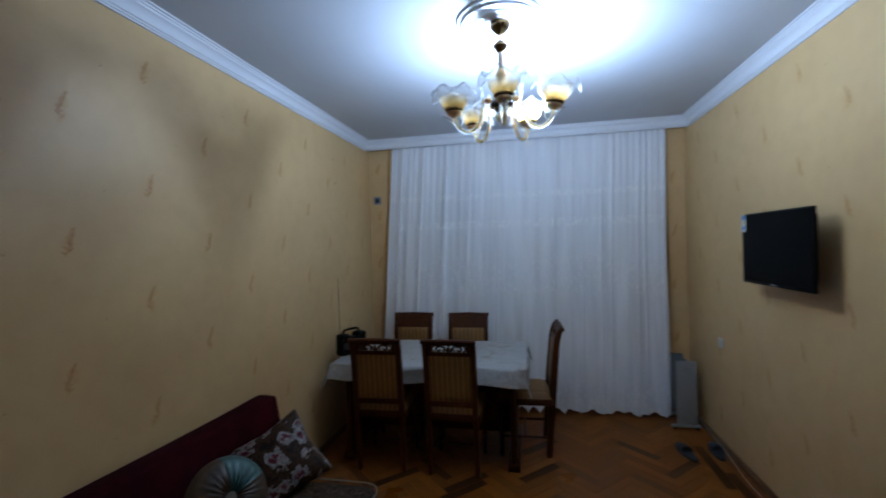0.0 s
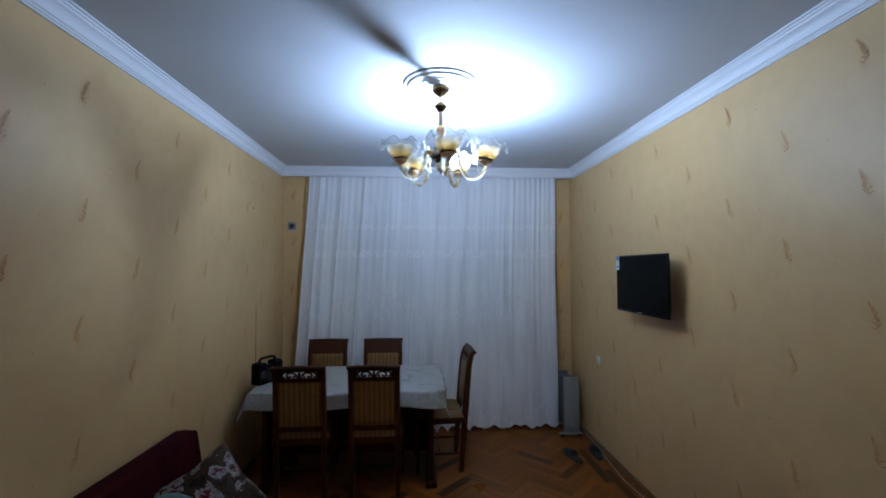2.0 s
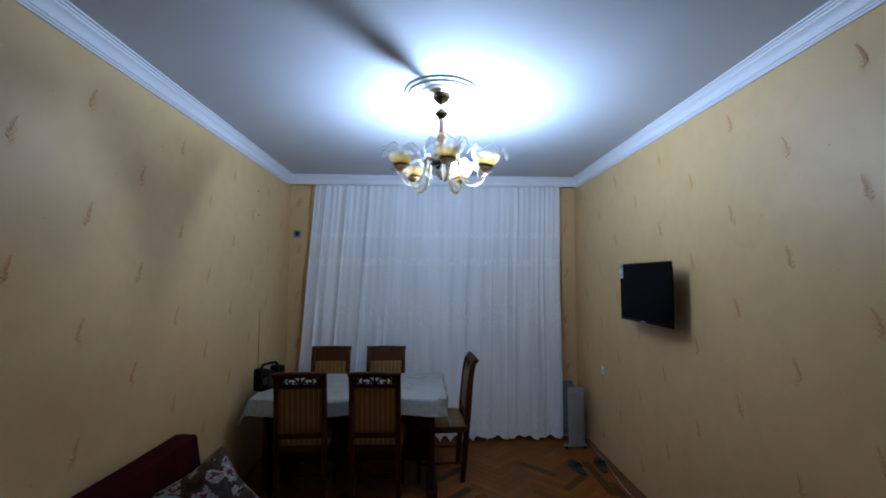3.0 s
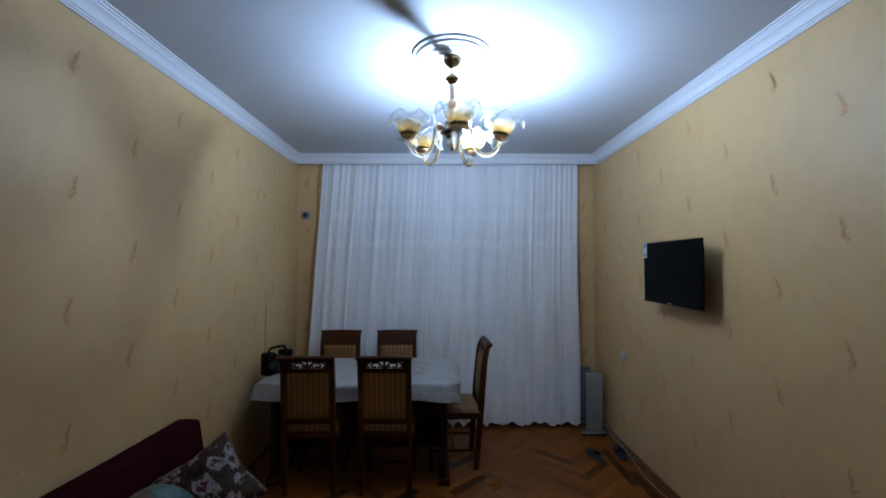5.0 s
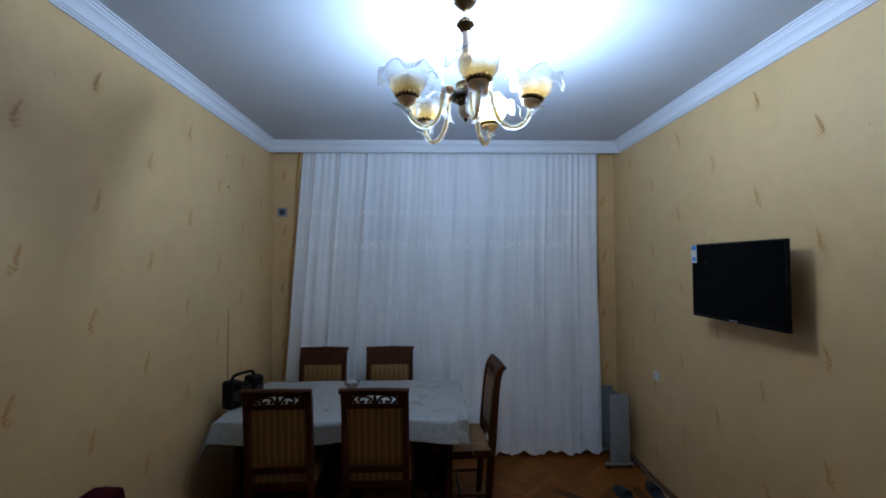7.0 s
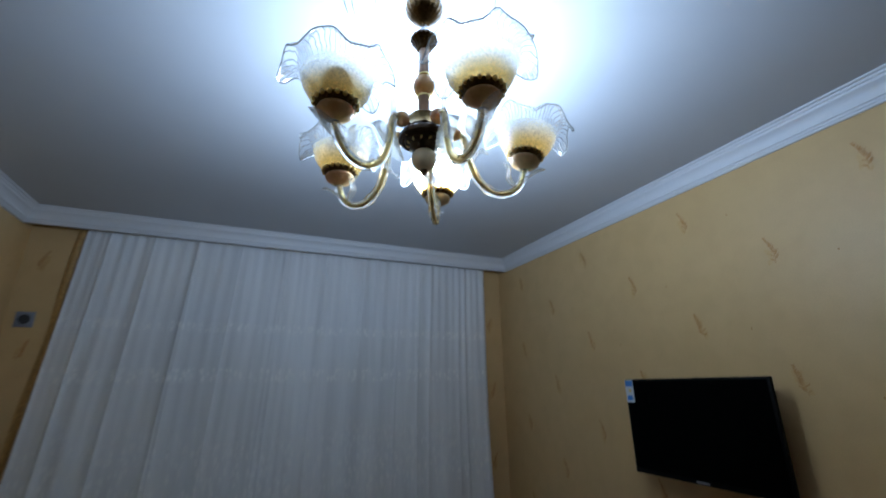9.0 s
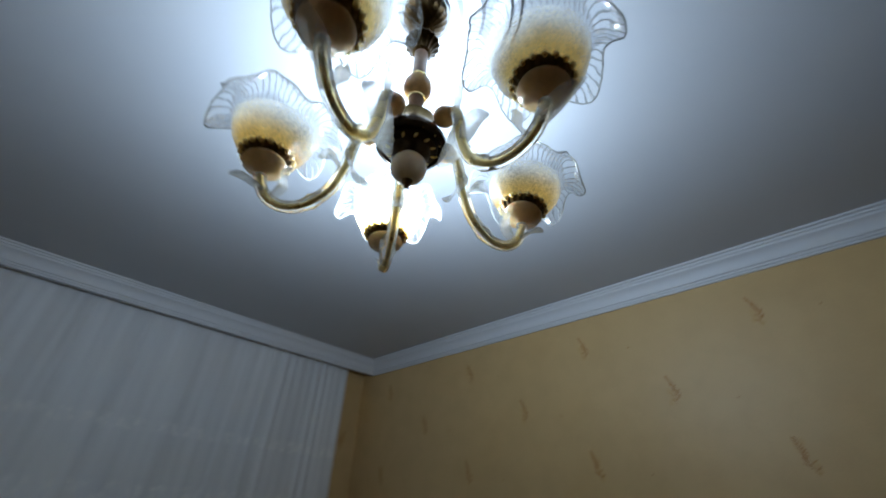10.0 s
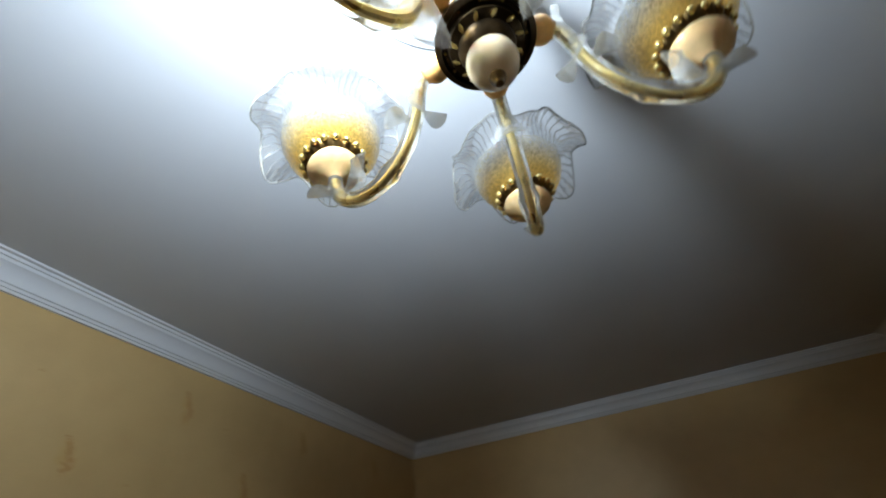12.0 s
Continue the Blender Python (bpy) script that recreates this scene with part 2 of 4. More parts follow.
def paisley():
    m, nt, out = material("paisley_upholstery")
    v = coords(nt, world_space=True)
    a = noise_tex(nt, v, 15, 3, 0.5, 4.0)
    b = node(nt, "ShaderNodeTexVoronoi", Scale=34.0)
    nt.links.new(v, b.inputs["Vector"])
    col = ramp(nt, a, [(0.36, (0.018, 0.010, 0.007)), (0.47, (0.03, 0.016, 0.009)), (0.505, (0.11, 0.08, 0.05)), (0.56, (0.035, 0.019, 0.013))])
    col = mixc(nt, ramp(nt, b.outputs["Distance"], [(0.12, grey(0.35)), (0.2, grey(0))]), col, (0.085, 0.06, 0.038))
    principled(nt, out, col, 0.75, 0, bump(nt, a, 0.3, 0.001), Specular_IOR_Level=0.08)
    return m


def clear_glass(name, tint=(1, 1, 1), rough=0.02):
    m, nt, out = material(name)
    v = coords(nt)
    n = noise_tex(nt, v, 60, 2)
    principled(nt, out, tint, rough, 0, bump(nt, n, 0.15, 0.001), Transmission_Weight=1.0, IOR=1.48)
    return m


def milky_glass(name, tint, body, amount):
    """Cast glass with a little haze in it."""
    m, nt, out = material(name)
    v = coords(nt)
    n = noise_tex(nt, v, 70, 3)
    nrm = bump(nt, n, 0.2, 0.001)
    g = principled(nt, None, tint, 0.04, 0, nrm, Transmission_Weight=1.0, IOR=1.45)
    di = node(nt, "ShaderNodeBsdfDiffuse")
    tl = node(nt, "ShaderNodeBsdfTranslucent")
    for sh in (di, tl):
        sh.inputs[0].default_value = (*body, 1)
    haze = shader_mix(nt, 0.6, di.outputs[0], tl.outputs[0])
    fac = ramp(nt, n, [(0.3, grey(max(0, amount - 0.12))), (0.7, grey(amount + 0.12))])
    nt.links.new(shader_mix(nt, fac, g, haze), out.inputs["Surface"])
    return m


def thin_glass(name, tint, body, body_amount, gloss=0.5, crackle=0.0, scale=240.0, through_body=None, foot=None):
    """Pressed glass in a thin wall: light passes straight, the face shines, and the frost in it scatters."""
    m, nt, out = material(name)
    v = coords(nt)
    n = noise_tex(nt, v, scale, 3, 0.6, 1.0)
    big = noise_tex(nt, v, 25, 3)
    nrm = bump(nt, n, 0.9 if crackle else 0.3, 0.003 if crackle else 0.0015)
    tr = nt.nodes.new("ShaderNodeBsdfTransparent")
    tr.inputs[0].default_value = (*tint, 1)
    gl = node(nt, "ShaderNodeBsdfGlossy", Roughness=0.06)
    nt.links.new(nrm, gl.inputs["Normal"])
    fres = node(nt, "ShaderNodeFresnel", IOR=1.5)
    nt.links.new(nrm, fres.inputs["Normal"])
    fm = node(nt, "ShaderNodeMath")
    fm.operation = "MULTIPLY"
    fm.inputs[1].default_value = gloss
    nt.links.new(fres.outputs[0], fm.inputs[0])
    if foot:        # the amber stain thins out from the foot to the brim
        sep = nt.nodes.new("ShaderNodeSeparateXYZ")
        nt.links.new(v, sep.inputs[0])
        up = nt.nodes.new("ShaderNodeMapRange")
        up.inputs["From Min"].default_value, up.inputs["From Max"].default_value = foot
        nt.links.new(sep.outputs["Z"], up.inputs["Value"])
        nt.links.new(ramp(nt, up.outputs[0], [(0.0, tint), (0.40, (0.96, 0.92, 0.82)), (1.0, (0.98, 0.97, 0.93))]), tr.inputs[0])
    lo, hi = tuple(c * (1 - 0.45 * crackle) for c in body), body
    bc = ramp(nt, n, [(0.35, lo), (0.62, hi)])
    di = node(nt, "ShaderNodeBsdfDiffuse")
    tl = node(nt, "ShaderNodeBsdfTranslucent")
    nt.links.new(bc, di.inputs[0])
    passed = ramp(nt, n, [(0.35, tuple(c * (1 - 0.45 * crackle) for c in through_body or body)), (0.62, through_body or body)])
    if foot:
        pale = ramp(nt, n, [(0.38, (0.46, 0.38, 0.22)), (0.58, (0.92, 0.82, 0.58))])
        bc = mixc(nt, up.outputs[0], bc, pale)
        passed = mixc(nt, up.outputs[0], passed, ramp(nt, n, [(0.38, (0.46, 0.37, 0.20)), (0.58, (0.92, 0.80, 0.54))]))
        nt.links.new(bc, di.inputs[0])
    nt.links.new(passed, tl.inputs[0])
    for s in (di, tl):
        nt.links.new(nrm, s.inputs["Normal"])
    scatter = shader_mix(nt, 0.6, di.outputs[0], tl.outputs[0])
    amount = ramp(nt, mixc(nt, 0.4, n, big), [(0.25, grey(max(0, body_amount - 0.18))), (0.7, grey(min(1, body_amount + 0.15)))])
    if foot:
        amount = mixc(nt, 1.0, amount, ramp(nt, up.outputs[0], [(0.0, grey(1.0)), (0.25, grey(0.88)), (0.50, grey(0.64)), (0.74, grey(0.40))]), "MULTIPLY")
    core = shader_mix(nt, amount, tr.outputs[0], scatter)
    nt.links.new(shader_mix(nt, fm.outputs[0], core, gl.outputs[0]), out.inputs["Surface"])
    return m


def ribbed_glass(name, ribs):
    """Thin pressed glass: clear between its ribs, frosted white along them, with refraction painted in as dark lines.
    """
    m, nt, out = material(name)
    mp = nt.nodes.new("ShaderNodeMapping")
    mp.inputs["Location"].default_value = (-0.243, 0, 0)
    tc = nt.nodes.new("ShaderNodeTexCoord")
    nt.links.new(tc.outputs["Object"], mp.inputs["Vector"])
    gr = nt.nodes.new("ShaderNodeTexGradient")
    gr.gradient_type = "RADIAL"
    nt.links.new(mp.outputs["Vector"], gr.inputs["Vector"])
    mu = node(nt, "ShaderNodeMath")
    mu.operation = "MULTIPLY"
    mu.inputs[1].default_value = ribs
    nt.links.new(gr.outputs["Fac"], mu.inputs[0])
    wob = node(nt, "ShaderNodeMath")
    wob.operation = "MULTIPLY_ADD"
    nt.links.new(noise_tex(nt, mp.outputs["Vector"], 35, 2), wob.inputs[0])
    wob.inputs[1].default_value = 1.6
    nt.links.new(mu.outputs[0], wob.inputs[2])
    fr = node(nt, "ShaderNodeMath")
    fr.operation = "FRACT"
    nt.links.new(wob.outputs[0], fr.inputs[0])
    ridge = ramp(nt, fr.outputs[0], [(0.0, grey(0)), (0.36, grey(0.12)), (0.46, grey(1)), (0.56, grey(0.9)), (0.66, grey(0.12)), (1.0, grey(0))], "EASE")
    nrm = bump(nt, ridge, 0.7, 0.003)
    tr = nt.nodes.new("ShaderNodeBsdfTransparent")
    # dark refraction lines beside each rib are painted into the tint
    nt.links.new(ramp(nt, fr.outputs[0], [(0.0, (0.97, 0.97, 0.97)), (0.37, (0.95, 0.95, 0.94)), (0.43, (0.48, 0.47, 0.44)), (0.52, (0.93, 0.92, 0.90)), (0.58, (0.62, 0.61, 0.58)), (0.66, (0.96, 0.96, 0.96))]), tr.inputs[0])
    gl = node(nt, "ShaderNodeBsdfGlossy", Roughness=0.08)
    nt.links.new(nrm, gl.inputs["Normal"])
    fres = node(nt, "ShaderNodeFresnel", IOR=1.5)
    nt.links.new(nrm, fres.inputs["Normal"])
    di = node(nt, "ShaderNodeBsdfDiffuse")
    tl = node(nt, "ShaderNodeBsdfTranslucent")
    for sh in (di, tl):
        sh.inputs[0].default_value = (0.80, 0.79, 0.75, 1)
        nt.links.new(nrm, sh.inputs["Normal"])
    scatter = shader_mix(nt, 0.55, di.outputs[0], tl.outputs[0])
    amount = ramp(nt, ridge, [(0.0, grey(0.03)), (0.6, grey(0.08)), (1.0, grey(0.34))])
    soft = node(nt, "ShaderNodeMath")
    soft.operation = "MULTIPLY"
    soft.inputs[1].default_value = 0.40
    nt.links.new(fres.outputs[0], soft.inputs[0])
    core = shader_mix(nt, amount, tr.outputs[0], scatter)
    nt.links.new(shader_mix(nt, soft.outputs[0], core, gl.outputs[0]), out.inputs["Surface"])
    return m


def glow(name, colour, strength):
    m, nt, out = material(name)
    e = node(nt, "ShaderNodeEmission", Strength=strength)
    e.inputs[0].default_value = (*colour, 1)
    nt.links.new(e.outputs[0], out.inputs["Surface"])
    return m


M_WALL = wallpaper()
M_INK = print_ink("print_ochre", (0.38, 0.15, 0.025), (0.50, 0.215, 0.045), 0.95)
M_HAZE = print_ink("print_gold_haze", (0.56, 0.31, 0.10), (0.61, 0.36, 0.125), 0.75)
M_CEIL = plaster("ceiling_paint", (0.52, 0.525, 0.535))
M_CORN = plaster("cornice_paint", (0.68, 0.68, 0.69), 0.55, 0.04)
M_FLOOR = parquet()
M_GAP = simple("floor_joint", (0.05, 0.025, 0.012), 0.8)
M_BASE = wood("baseboard_wood", (0.10, 0.04, 0.015), (0.22, 0.10, 0.04))
M_WOOD = wood("chair_wood", (0.022, 0.0050, 0.0012), (0.080, 0.020, 0.0040), 0.40)
M_STRIPE = striped_cloth()
M_SHEER = sheer_curtain()
M_GOLD_DRAPE = satin_cloth("gold_drape", (0.58, 0.34, 0.12))
M_CLOTH = printed_cloth()
M_MAROON = velvet("maroon_velvet", (0.030, 0.0010, 0.0036))
M_FLORAL = floral()
M_PAISLEY = paisley()
M_PIPING = simple("cream_piping", (0.20, 0.165, 0.125), 0.6)
M_TEAL = satin_cloth("teal_satin", (0.030, 0.105, 0.10), 0.1)
M_TAN = satin_cloth("tan_satin", (0.05, 0.027, 0.012), 0.1)
M_BLACK = simple("black_plastic", (0.004, 0.0042, 0.0042), 0.5, bumpy=0.03, Specular_IOR_Level=0.07)
M_SCREEN = simple("tv_screen", (0.0012, 0.0014, 0.0014), 0.22, bumpy=0.0, Specular_IOR_Level=0.02)
M_STEEL = simple("dark_steel", (0.06, 0.06, 0.065), 0.4, 0.9)
M_WHITE = simple("white_plastic", (0.62, 0.62, 0.60), 0.4, bumpy=0.03, vary=0.05)
# fins and back: their shade is put into this darker enamel
M_HEAT = simple("shaded_enamel", (0.105, 0.115, 0.125), 0.42, bumpy=0.05, vary=0.06)
M_HEATF = simple("pale_enamel", (0.27, 0.28, 0.27), 0.4, bumpy=0.05, vary=0.06)
M_PLATE = simple("grey_plate", (0.22, 0.23, 0.26), 0.5, bumpy=0.05)
M_DKGREY = simple("dark_hole", (0.03, 0.03, 0.032), 0.7)
M_SLIP = simple("navy_felt", (0.018, 0.024, 0.032), 0.85, bumpy=0.4, scale=200)
M_BLUE = simple("sticker_blue", (0.05, 0.22, 0.55), 0.3, bumpy=0)
M_YELLOW = simple("sticker_yellow", (0.75, 0.55, 0.10), 0.3, bumpy=0)
M_SILVER = simple("silver_plastic", (0.45, 0.46, 0.47), 0.3, 0.6, bumpy=0)
M_BRONZE = simple("antique_bronze", (0.12, 0.07, 0.028), 0.32, 1.0, 0.5, 120, 0.4)
M_HUB = simple("dark_hub_bronze", (0.045, 0.026, 0.012), 0.38, 0.8, 0.5, 120, 0.3)
M_CUP = simple("antique_brass", (0.30, 0.20, 0.085), 0.34, 1.0, 0.4, 110, 0.3)
M_STEM = simple("rose_onyx", (0.55, 0.34, 0.23), 0.3, 0.0, 0.2, 70, 0.05)
M_BRASS = simple("polished_brass", (0.86, 0.64, 0.27), 0.28, 1.0, 0.2, 90, 0.2)
M_CHROME = simple("chrome", (0.62, 0.61, 0.60), 0.12, 1.0, 0.05, 30, 0.0)
M_IVORY = simple("ivory_onyx", (0.86, 0.56, 0.30), 0.3, 0.0, 0.2, 70, 0.05, Subsurface_Weight=0.25, Subsurface_Radius=(0.01, 0.006, 0.003))
M_CREAM = simple("cream_onyx", (0.86, 0.69, 0.48), 0.22, 0.0, 0.18, 60, 0.03, Subsurface_Weight=0.2, Subsurface_Radius=(0.01, 0.006, 0.003))
M_PEACH = simple("peach_onyx", (0.82, 0.43, 0.15), 0.3, 0.0, 0.25, 90, 0.05, Subsurface_Weight=0.25, Subsurface_Radius=(0.01, 0.006, 0.003))
M_GLASS = milky_glass("arm_glass", (1.0, 0.98, 0.93), (0.92, 0.88, 0.78), 0.07)
M_LEAF = thin_glass("leaf_glass", (0.95, 0.94, 0.92), (0.93, 0.92, 0.88), 0.20, 0.7)
M_RIM = ribbed_glass("rim_glass", 54)
# the grey tint paints a dark refracted edge onto clear glass
M_LIP = thin_glass("lip_glass", (0.72, 0.70, 0.65), (0.85, 0.83, 0.78), 0.30, 0.9)
M_BOWL = thin_glass("amber_crackle_glass", (0.92, 0.62, 0.22), (0.86, 0.51, 0.13), 0.90, 0.9, 0.85, 230, (0.90, 0.48, 0.11), (-0.457, -0.400))
M_PANE = thin_glass("window_glass", (0.95, 0.97, 0.97), (0.8, 0.8, 0.8), 0.02, 1.0)
M_FRAME = simple("window_white_paint", (0.72, 0.72, 0.72), 0.45, bumpy=0.05, vary=0.05)
M_BULB = glow("lamp_dome", BULB_COLOUR, BULB)
M_OPAL = simple("opal_plastic", (0.70, 0.70, 0.68), 0.35, bumpy=0.0, vary=0.03)
M_BOWLPRINT = simple("patterned_china", (0.30, 0.22, 0.18), 0.3, vary=0.9, scale=60)


# ---- mesh helpers ----
def finish(bm, smooth=None):
    bmesh.ops.recalc_face_normals(bm, faces=bm.faces)
    if smooth is not None:
        for f in bm.faces:
            f.smooth = True
        for e in bm.edges:
            if len(e.link_faces) == 2 and e.calc_face_angle(0) > radians(smooth):
                e.smooth = False
    return bm


def mesh_of(name, bm, mat, smooth=40):
    finish(bm, smooth)
    me = bpy.data.meshes.new(name)
    bm.to_mesh(me)
    bm.free()
    me.materials.append(mat)
    return me


def part(name, bm, mat, parent=None, label="", smooth=40, at=None):
    ob = new(name, mesh_of(name, bm, mat, smooth))
    if parent is not None:
        ob.parent = parent
    if at is not None:
        ob.matrix_basis = at
    if label:
        ob["label"] = label
    return ob


def place(name, me, parent, at, label=""):
    ob = new(name, me)
    ob.parent = parent
    ob.matrix_basis = at
    if label:
        ob["label"] = label
    return ob


def thing(name, at, label, category, group=""):
    ob = new(name)
    ob.empty_display_size = 0.05
    ob.matrix_basis = at
    return tagged(ob, label, category, group)


def add_box(bm, x0, x1, y0, y1, z0, z1, bevel=0.0, seg=2):
    b = bmesh.new()
    bmesh.ops.create_cube(b, size=1)
    for v in b.verts:
        v.co = Vector(((x0 + x1) / 2 + v.co.x * (x1 - x0), (y0 + y1) / 2 + v.co.y * (y1 - y0), (z0 + z1) / 2 + v.co.z * (z1 - z0)))
    if bevel:
        bmesh.ops.bevel(b, geom=b.edges[:], offset=bevel, segments=seg, affect="EDGES", profile=0.5)
    merge(bm, b)
    return bm


def merge(bm, b, m=None):
    me = bpy.data.meshes.new("tmp")
    if m is not None:
        b.transform(m)
    b.to_mesh(me)
    b.free()
    bm.from_mesh(me)
    bpy.data.meshes.remove(me)


def box(*a, **k):
    return add_box(bmesh.new(), *a, **k)


def add_lathe(bm, profile, n=32, centre=(0, 0, 0), shape=None, cap=False):
    """profile: (radius, z) from one end to the other; shape(a, i, r, z) may move a point."""
    rows = []
    for i, (r, z) in enumerate(profile):
        row = []
        for k in range(n):
            a = 2 * math.pi * k / n
            rr, zz = shape(a, i, r, z) if shape else (r, z)
            row.append(bm.verts.new((centre[0] + rr * math.cos(a), centre[1] + rr * math.sin(a), centre[2] + zz)))
        rows.append(row)
    for a, b in zip(rows, rows[1:]):
        for k in range(n):
            bm.faces.new((a[k], a[(k + 1) % n], b[(k + 1) % n], b[k]))
    if cap:
        bm.faces.new(rows[0])
        bm.faces.new(rows[-1])
    return bm


def lathe(*a, **k):
    return add_lathe(bmesh.new(), *a, **k)


def spline(points, steps=8):
    pts = [Vector(p) for p in points]
    ext = [pts[0] * 2 - pts[1]] + pts + [pts[-1] * 2 - pts[-2]]
    out = []
    for i in range(1, len(ext) - 2):
        p0, p1, p2, p3 = ext[i - 1:i + 3]
        for s in range(steps):
            t = s / steps
            out.append(0.5 * (2 * p1 + (p2 - p0) * t + (2 * p0 - 5 * p1 + 4 * p2 - p3) * t * t + (3 * p1 - p0 - 3 * p2 + p3) * t ** 3))
    return out + [pts[-1]]


def add_tube(bm, points, radius, n=10, flat=1.0):
    """A tube along points; radius: a number, or a function of 0..1; flat: squash across the second axis."""
    pts = [Vector(p) for p in points]
    rows, up = [], Vector((0.13, 0.21, 1)).normalized()
    for i, p in enumerate(pts):
        d = (pts[min(i + 1, len(pts) - 1)] - pts[max(i - 1, 0)]).normalized()
        side = d.cross(up)
        if side.length < 0.05:
            side = d.cross(Vector((1, 0, 0)))
        side.normalize()
        up2 = side.cross(d).normalized()
        r = radius(i / (len(pts) - 1)) if callable(radius) else radius
        rows.append([bm.verts.new(p + side * r * math.cos(2 * math.pi * k / n) + up2 * r * flat * math.sin(2 * math.pi * k / n)) for k in range(n)])
    for a, b in zip(rows, rows[1:]):
        for k in range(n):
            bm.faces.new((a[k], a[(k + 1) % n], b[(k + 1) % n], b[k]))
    bm.faces.new(rows[0])
    bm.faces.new(rows[-1])
    return bm


def tube(*a, **k):
    return add_tube(bmesh.new(), *a, **k)


def add_ball(bm, centre, rx, ry=None, rz=None, n=16):
    b = bmesh.new()
    bmesh.ops.create_uvsphere(b, u_segments=n, v_segments=max(6, n // 2), radius=1)
    merge(bm, b, Matrix.Translation(centre) @ Matrix.Diagonal((rx, ry or rx, rz or rx, 1)))
    return bm


def grid(nu, nv, fn, thick=0.0):
    """A sheet of nu by nv cells from fn(u, v); thick: a second layer behind it, joined at the rim."""
    bm = bmesh.new()
    vs = [[bm.verts.new(fn(i / nu, j / nv)) for j in range(nv + 1)] for i in range(nu + 1)]
    for i in range(nu):
        for j in range(nv):
            bm.faces.new((vs[i][j], vs[i + 1][j], vs[i + 1][j + 1], vs[i][j + 1]))
    if thick:
        bmesh.ops.recalc_face_normals(bm, faces=bm.faces)
        bmesh.ops.solidify(bm, geom=bm.faces[:], thickness=thick)
    return bm


def structure(name, bm, mat, label, category, smooth=30):
    return tagged(part(name, bm, mat, smooth=smooth), label, category, kind="structure")


# ---- the room ----
floor = structure("floor", box(-T, W + T, YB - T, YF + T, -0.12, -0.006), M_GAP, "herringbone parquet floor of orange-brown oak strips", "floor")
ceiling = structure("ceiling", box(-T, W + T, YB - T, YF + T, H, H + 0.15), M_CEIL, "smooth white painted ceiling with a plaster rosette", "ceiling")
wall_west = structure("wall_west", box(-T, 0, YB - T, YF + T, -0.006, H), M_WALL, "beige textured wallpaper with small ochre sprigs", "wall")
wall_east = structure("wall_east", box(W, W + T, YB - T, YF + T, -0.006, H), M_WALL, "beige textured wallpaper with small ochre sprigs", "wall")
wall_south = structure("wall_south", box(0, W, YB - T, YB, -0.006, H), M_WALL, "plain beige wallpapered wall", "wall")

WX0, WX1, WZ0, WZ1 = 0.62, 2.48, 0.86, 2.32
bm = bmesh.new()
add_box(bm, 0, WX0, YF, YF + T, -0.006, H)
add_box(bm, WX1, W, YF, YF + T, -0.006, H)
add_box(bm, WX0, WX1, YF, YF + T, -0.006, WZ0)
add_box(bm, WX0, WX1, YF, YF + T, WZ1, H)
wall_north = structure("wall_north", bm, M_WALL, "beige wallpapered window wall behind the curtain", "wall")

window = tagged(new("window_1"), "white painted three-light window, dark outside", "window", kind="structure")
bm = bmesh.new()
for x in (WX0, WX0 + 0.60, WX1 - 0.66, WX1 - 0.06):
    add_box(bm, x, x + 0.06, YF + 0.05, YF + 0.11, WZ0, WZ1, bevel=0.006)
for z in (WZ0, WZ1 - 0.06):
    for a, b in ((WX0 + 0.06, WX0 + 0.60), (WX0 + 0.66, WX1 - 0.66), (WX1 - 0.60, WX1 - 0.06)):
        add_box(bm, a, b, YF + 0.05, YF + 0.11, z, z + 0.06, bevel=0.006)
part("window_frame", bm, M_FRAME, window)
for a, b in ((WX0 + 0.06, WX0 + 0.60), (WX0 + 0.66, WX1 - 0.66), (WX1 - 0.60, WX1 - 0.06)):
    part("pane", box(a, b, YF + 0.076, YF + 0.082, WZ0 + 0.06, WZ1 - 0.06), M_PANE, window)
part("window_sill", box(WX0 + 0.002, WX1 - 0.002, YF - 0.02, YF + 0.05, WZ0 + 0.001, WZ0 + 0.03, bevel=0.006), M_FRAME, window)

# cornice: one moulding run round the room, in front of the curtain slot on the window wall
PROFILE = [(0.0, -0.090), (0.010, -0.090), (0.012, -0.082), (0.017, -0.081), (0.019, -0.073), (0.025, -0.071), (0.027, -0.064), (0.030, -0.052), (0.036, -0.041), (0.045, -0.032), (0.054, -0.026), (0.057, -0.017), (0.063, -0.016), (0.065, -0.008), (0.076, -0.007), (0.078, -0.0005)]
bm = bmesh.new()
rows = []
for d, z in PROFILE:
    rows.append([bm.verts.new((x, y, H + z)) for x, y in ((d, YB + d), (W - d, YB + d), (W - d, YP - d), (d, YP - d))])
for a, b in zip(rows, rows[1:]):
    for k in range(4):
        bm.faces.new((a[k], a[(k + 1) % 4], b[(k + 1) % 4], b[k]))
cornice = structure("cornice", bm, M_CORN, "white moulded plaster cornice below the ceiling", "cornice", 20)
structure("pelmet", box(0.001, W - 0.001, YP + 0.001, YP + 0.022, ZC + 0.002, H - 0.001), M_CORN, "white board behind the cornice, hiding the curtain rail", "pelmet")
rail = structure("curtain_rail", box(0.05, W - 0.05, YP + 0.060, YP + 0.088, H - 0.022, H - 0.001, bevel=0.003), M_WHITE, "white curtain rail fixed to the ceiling", "rail")

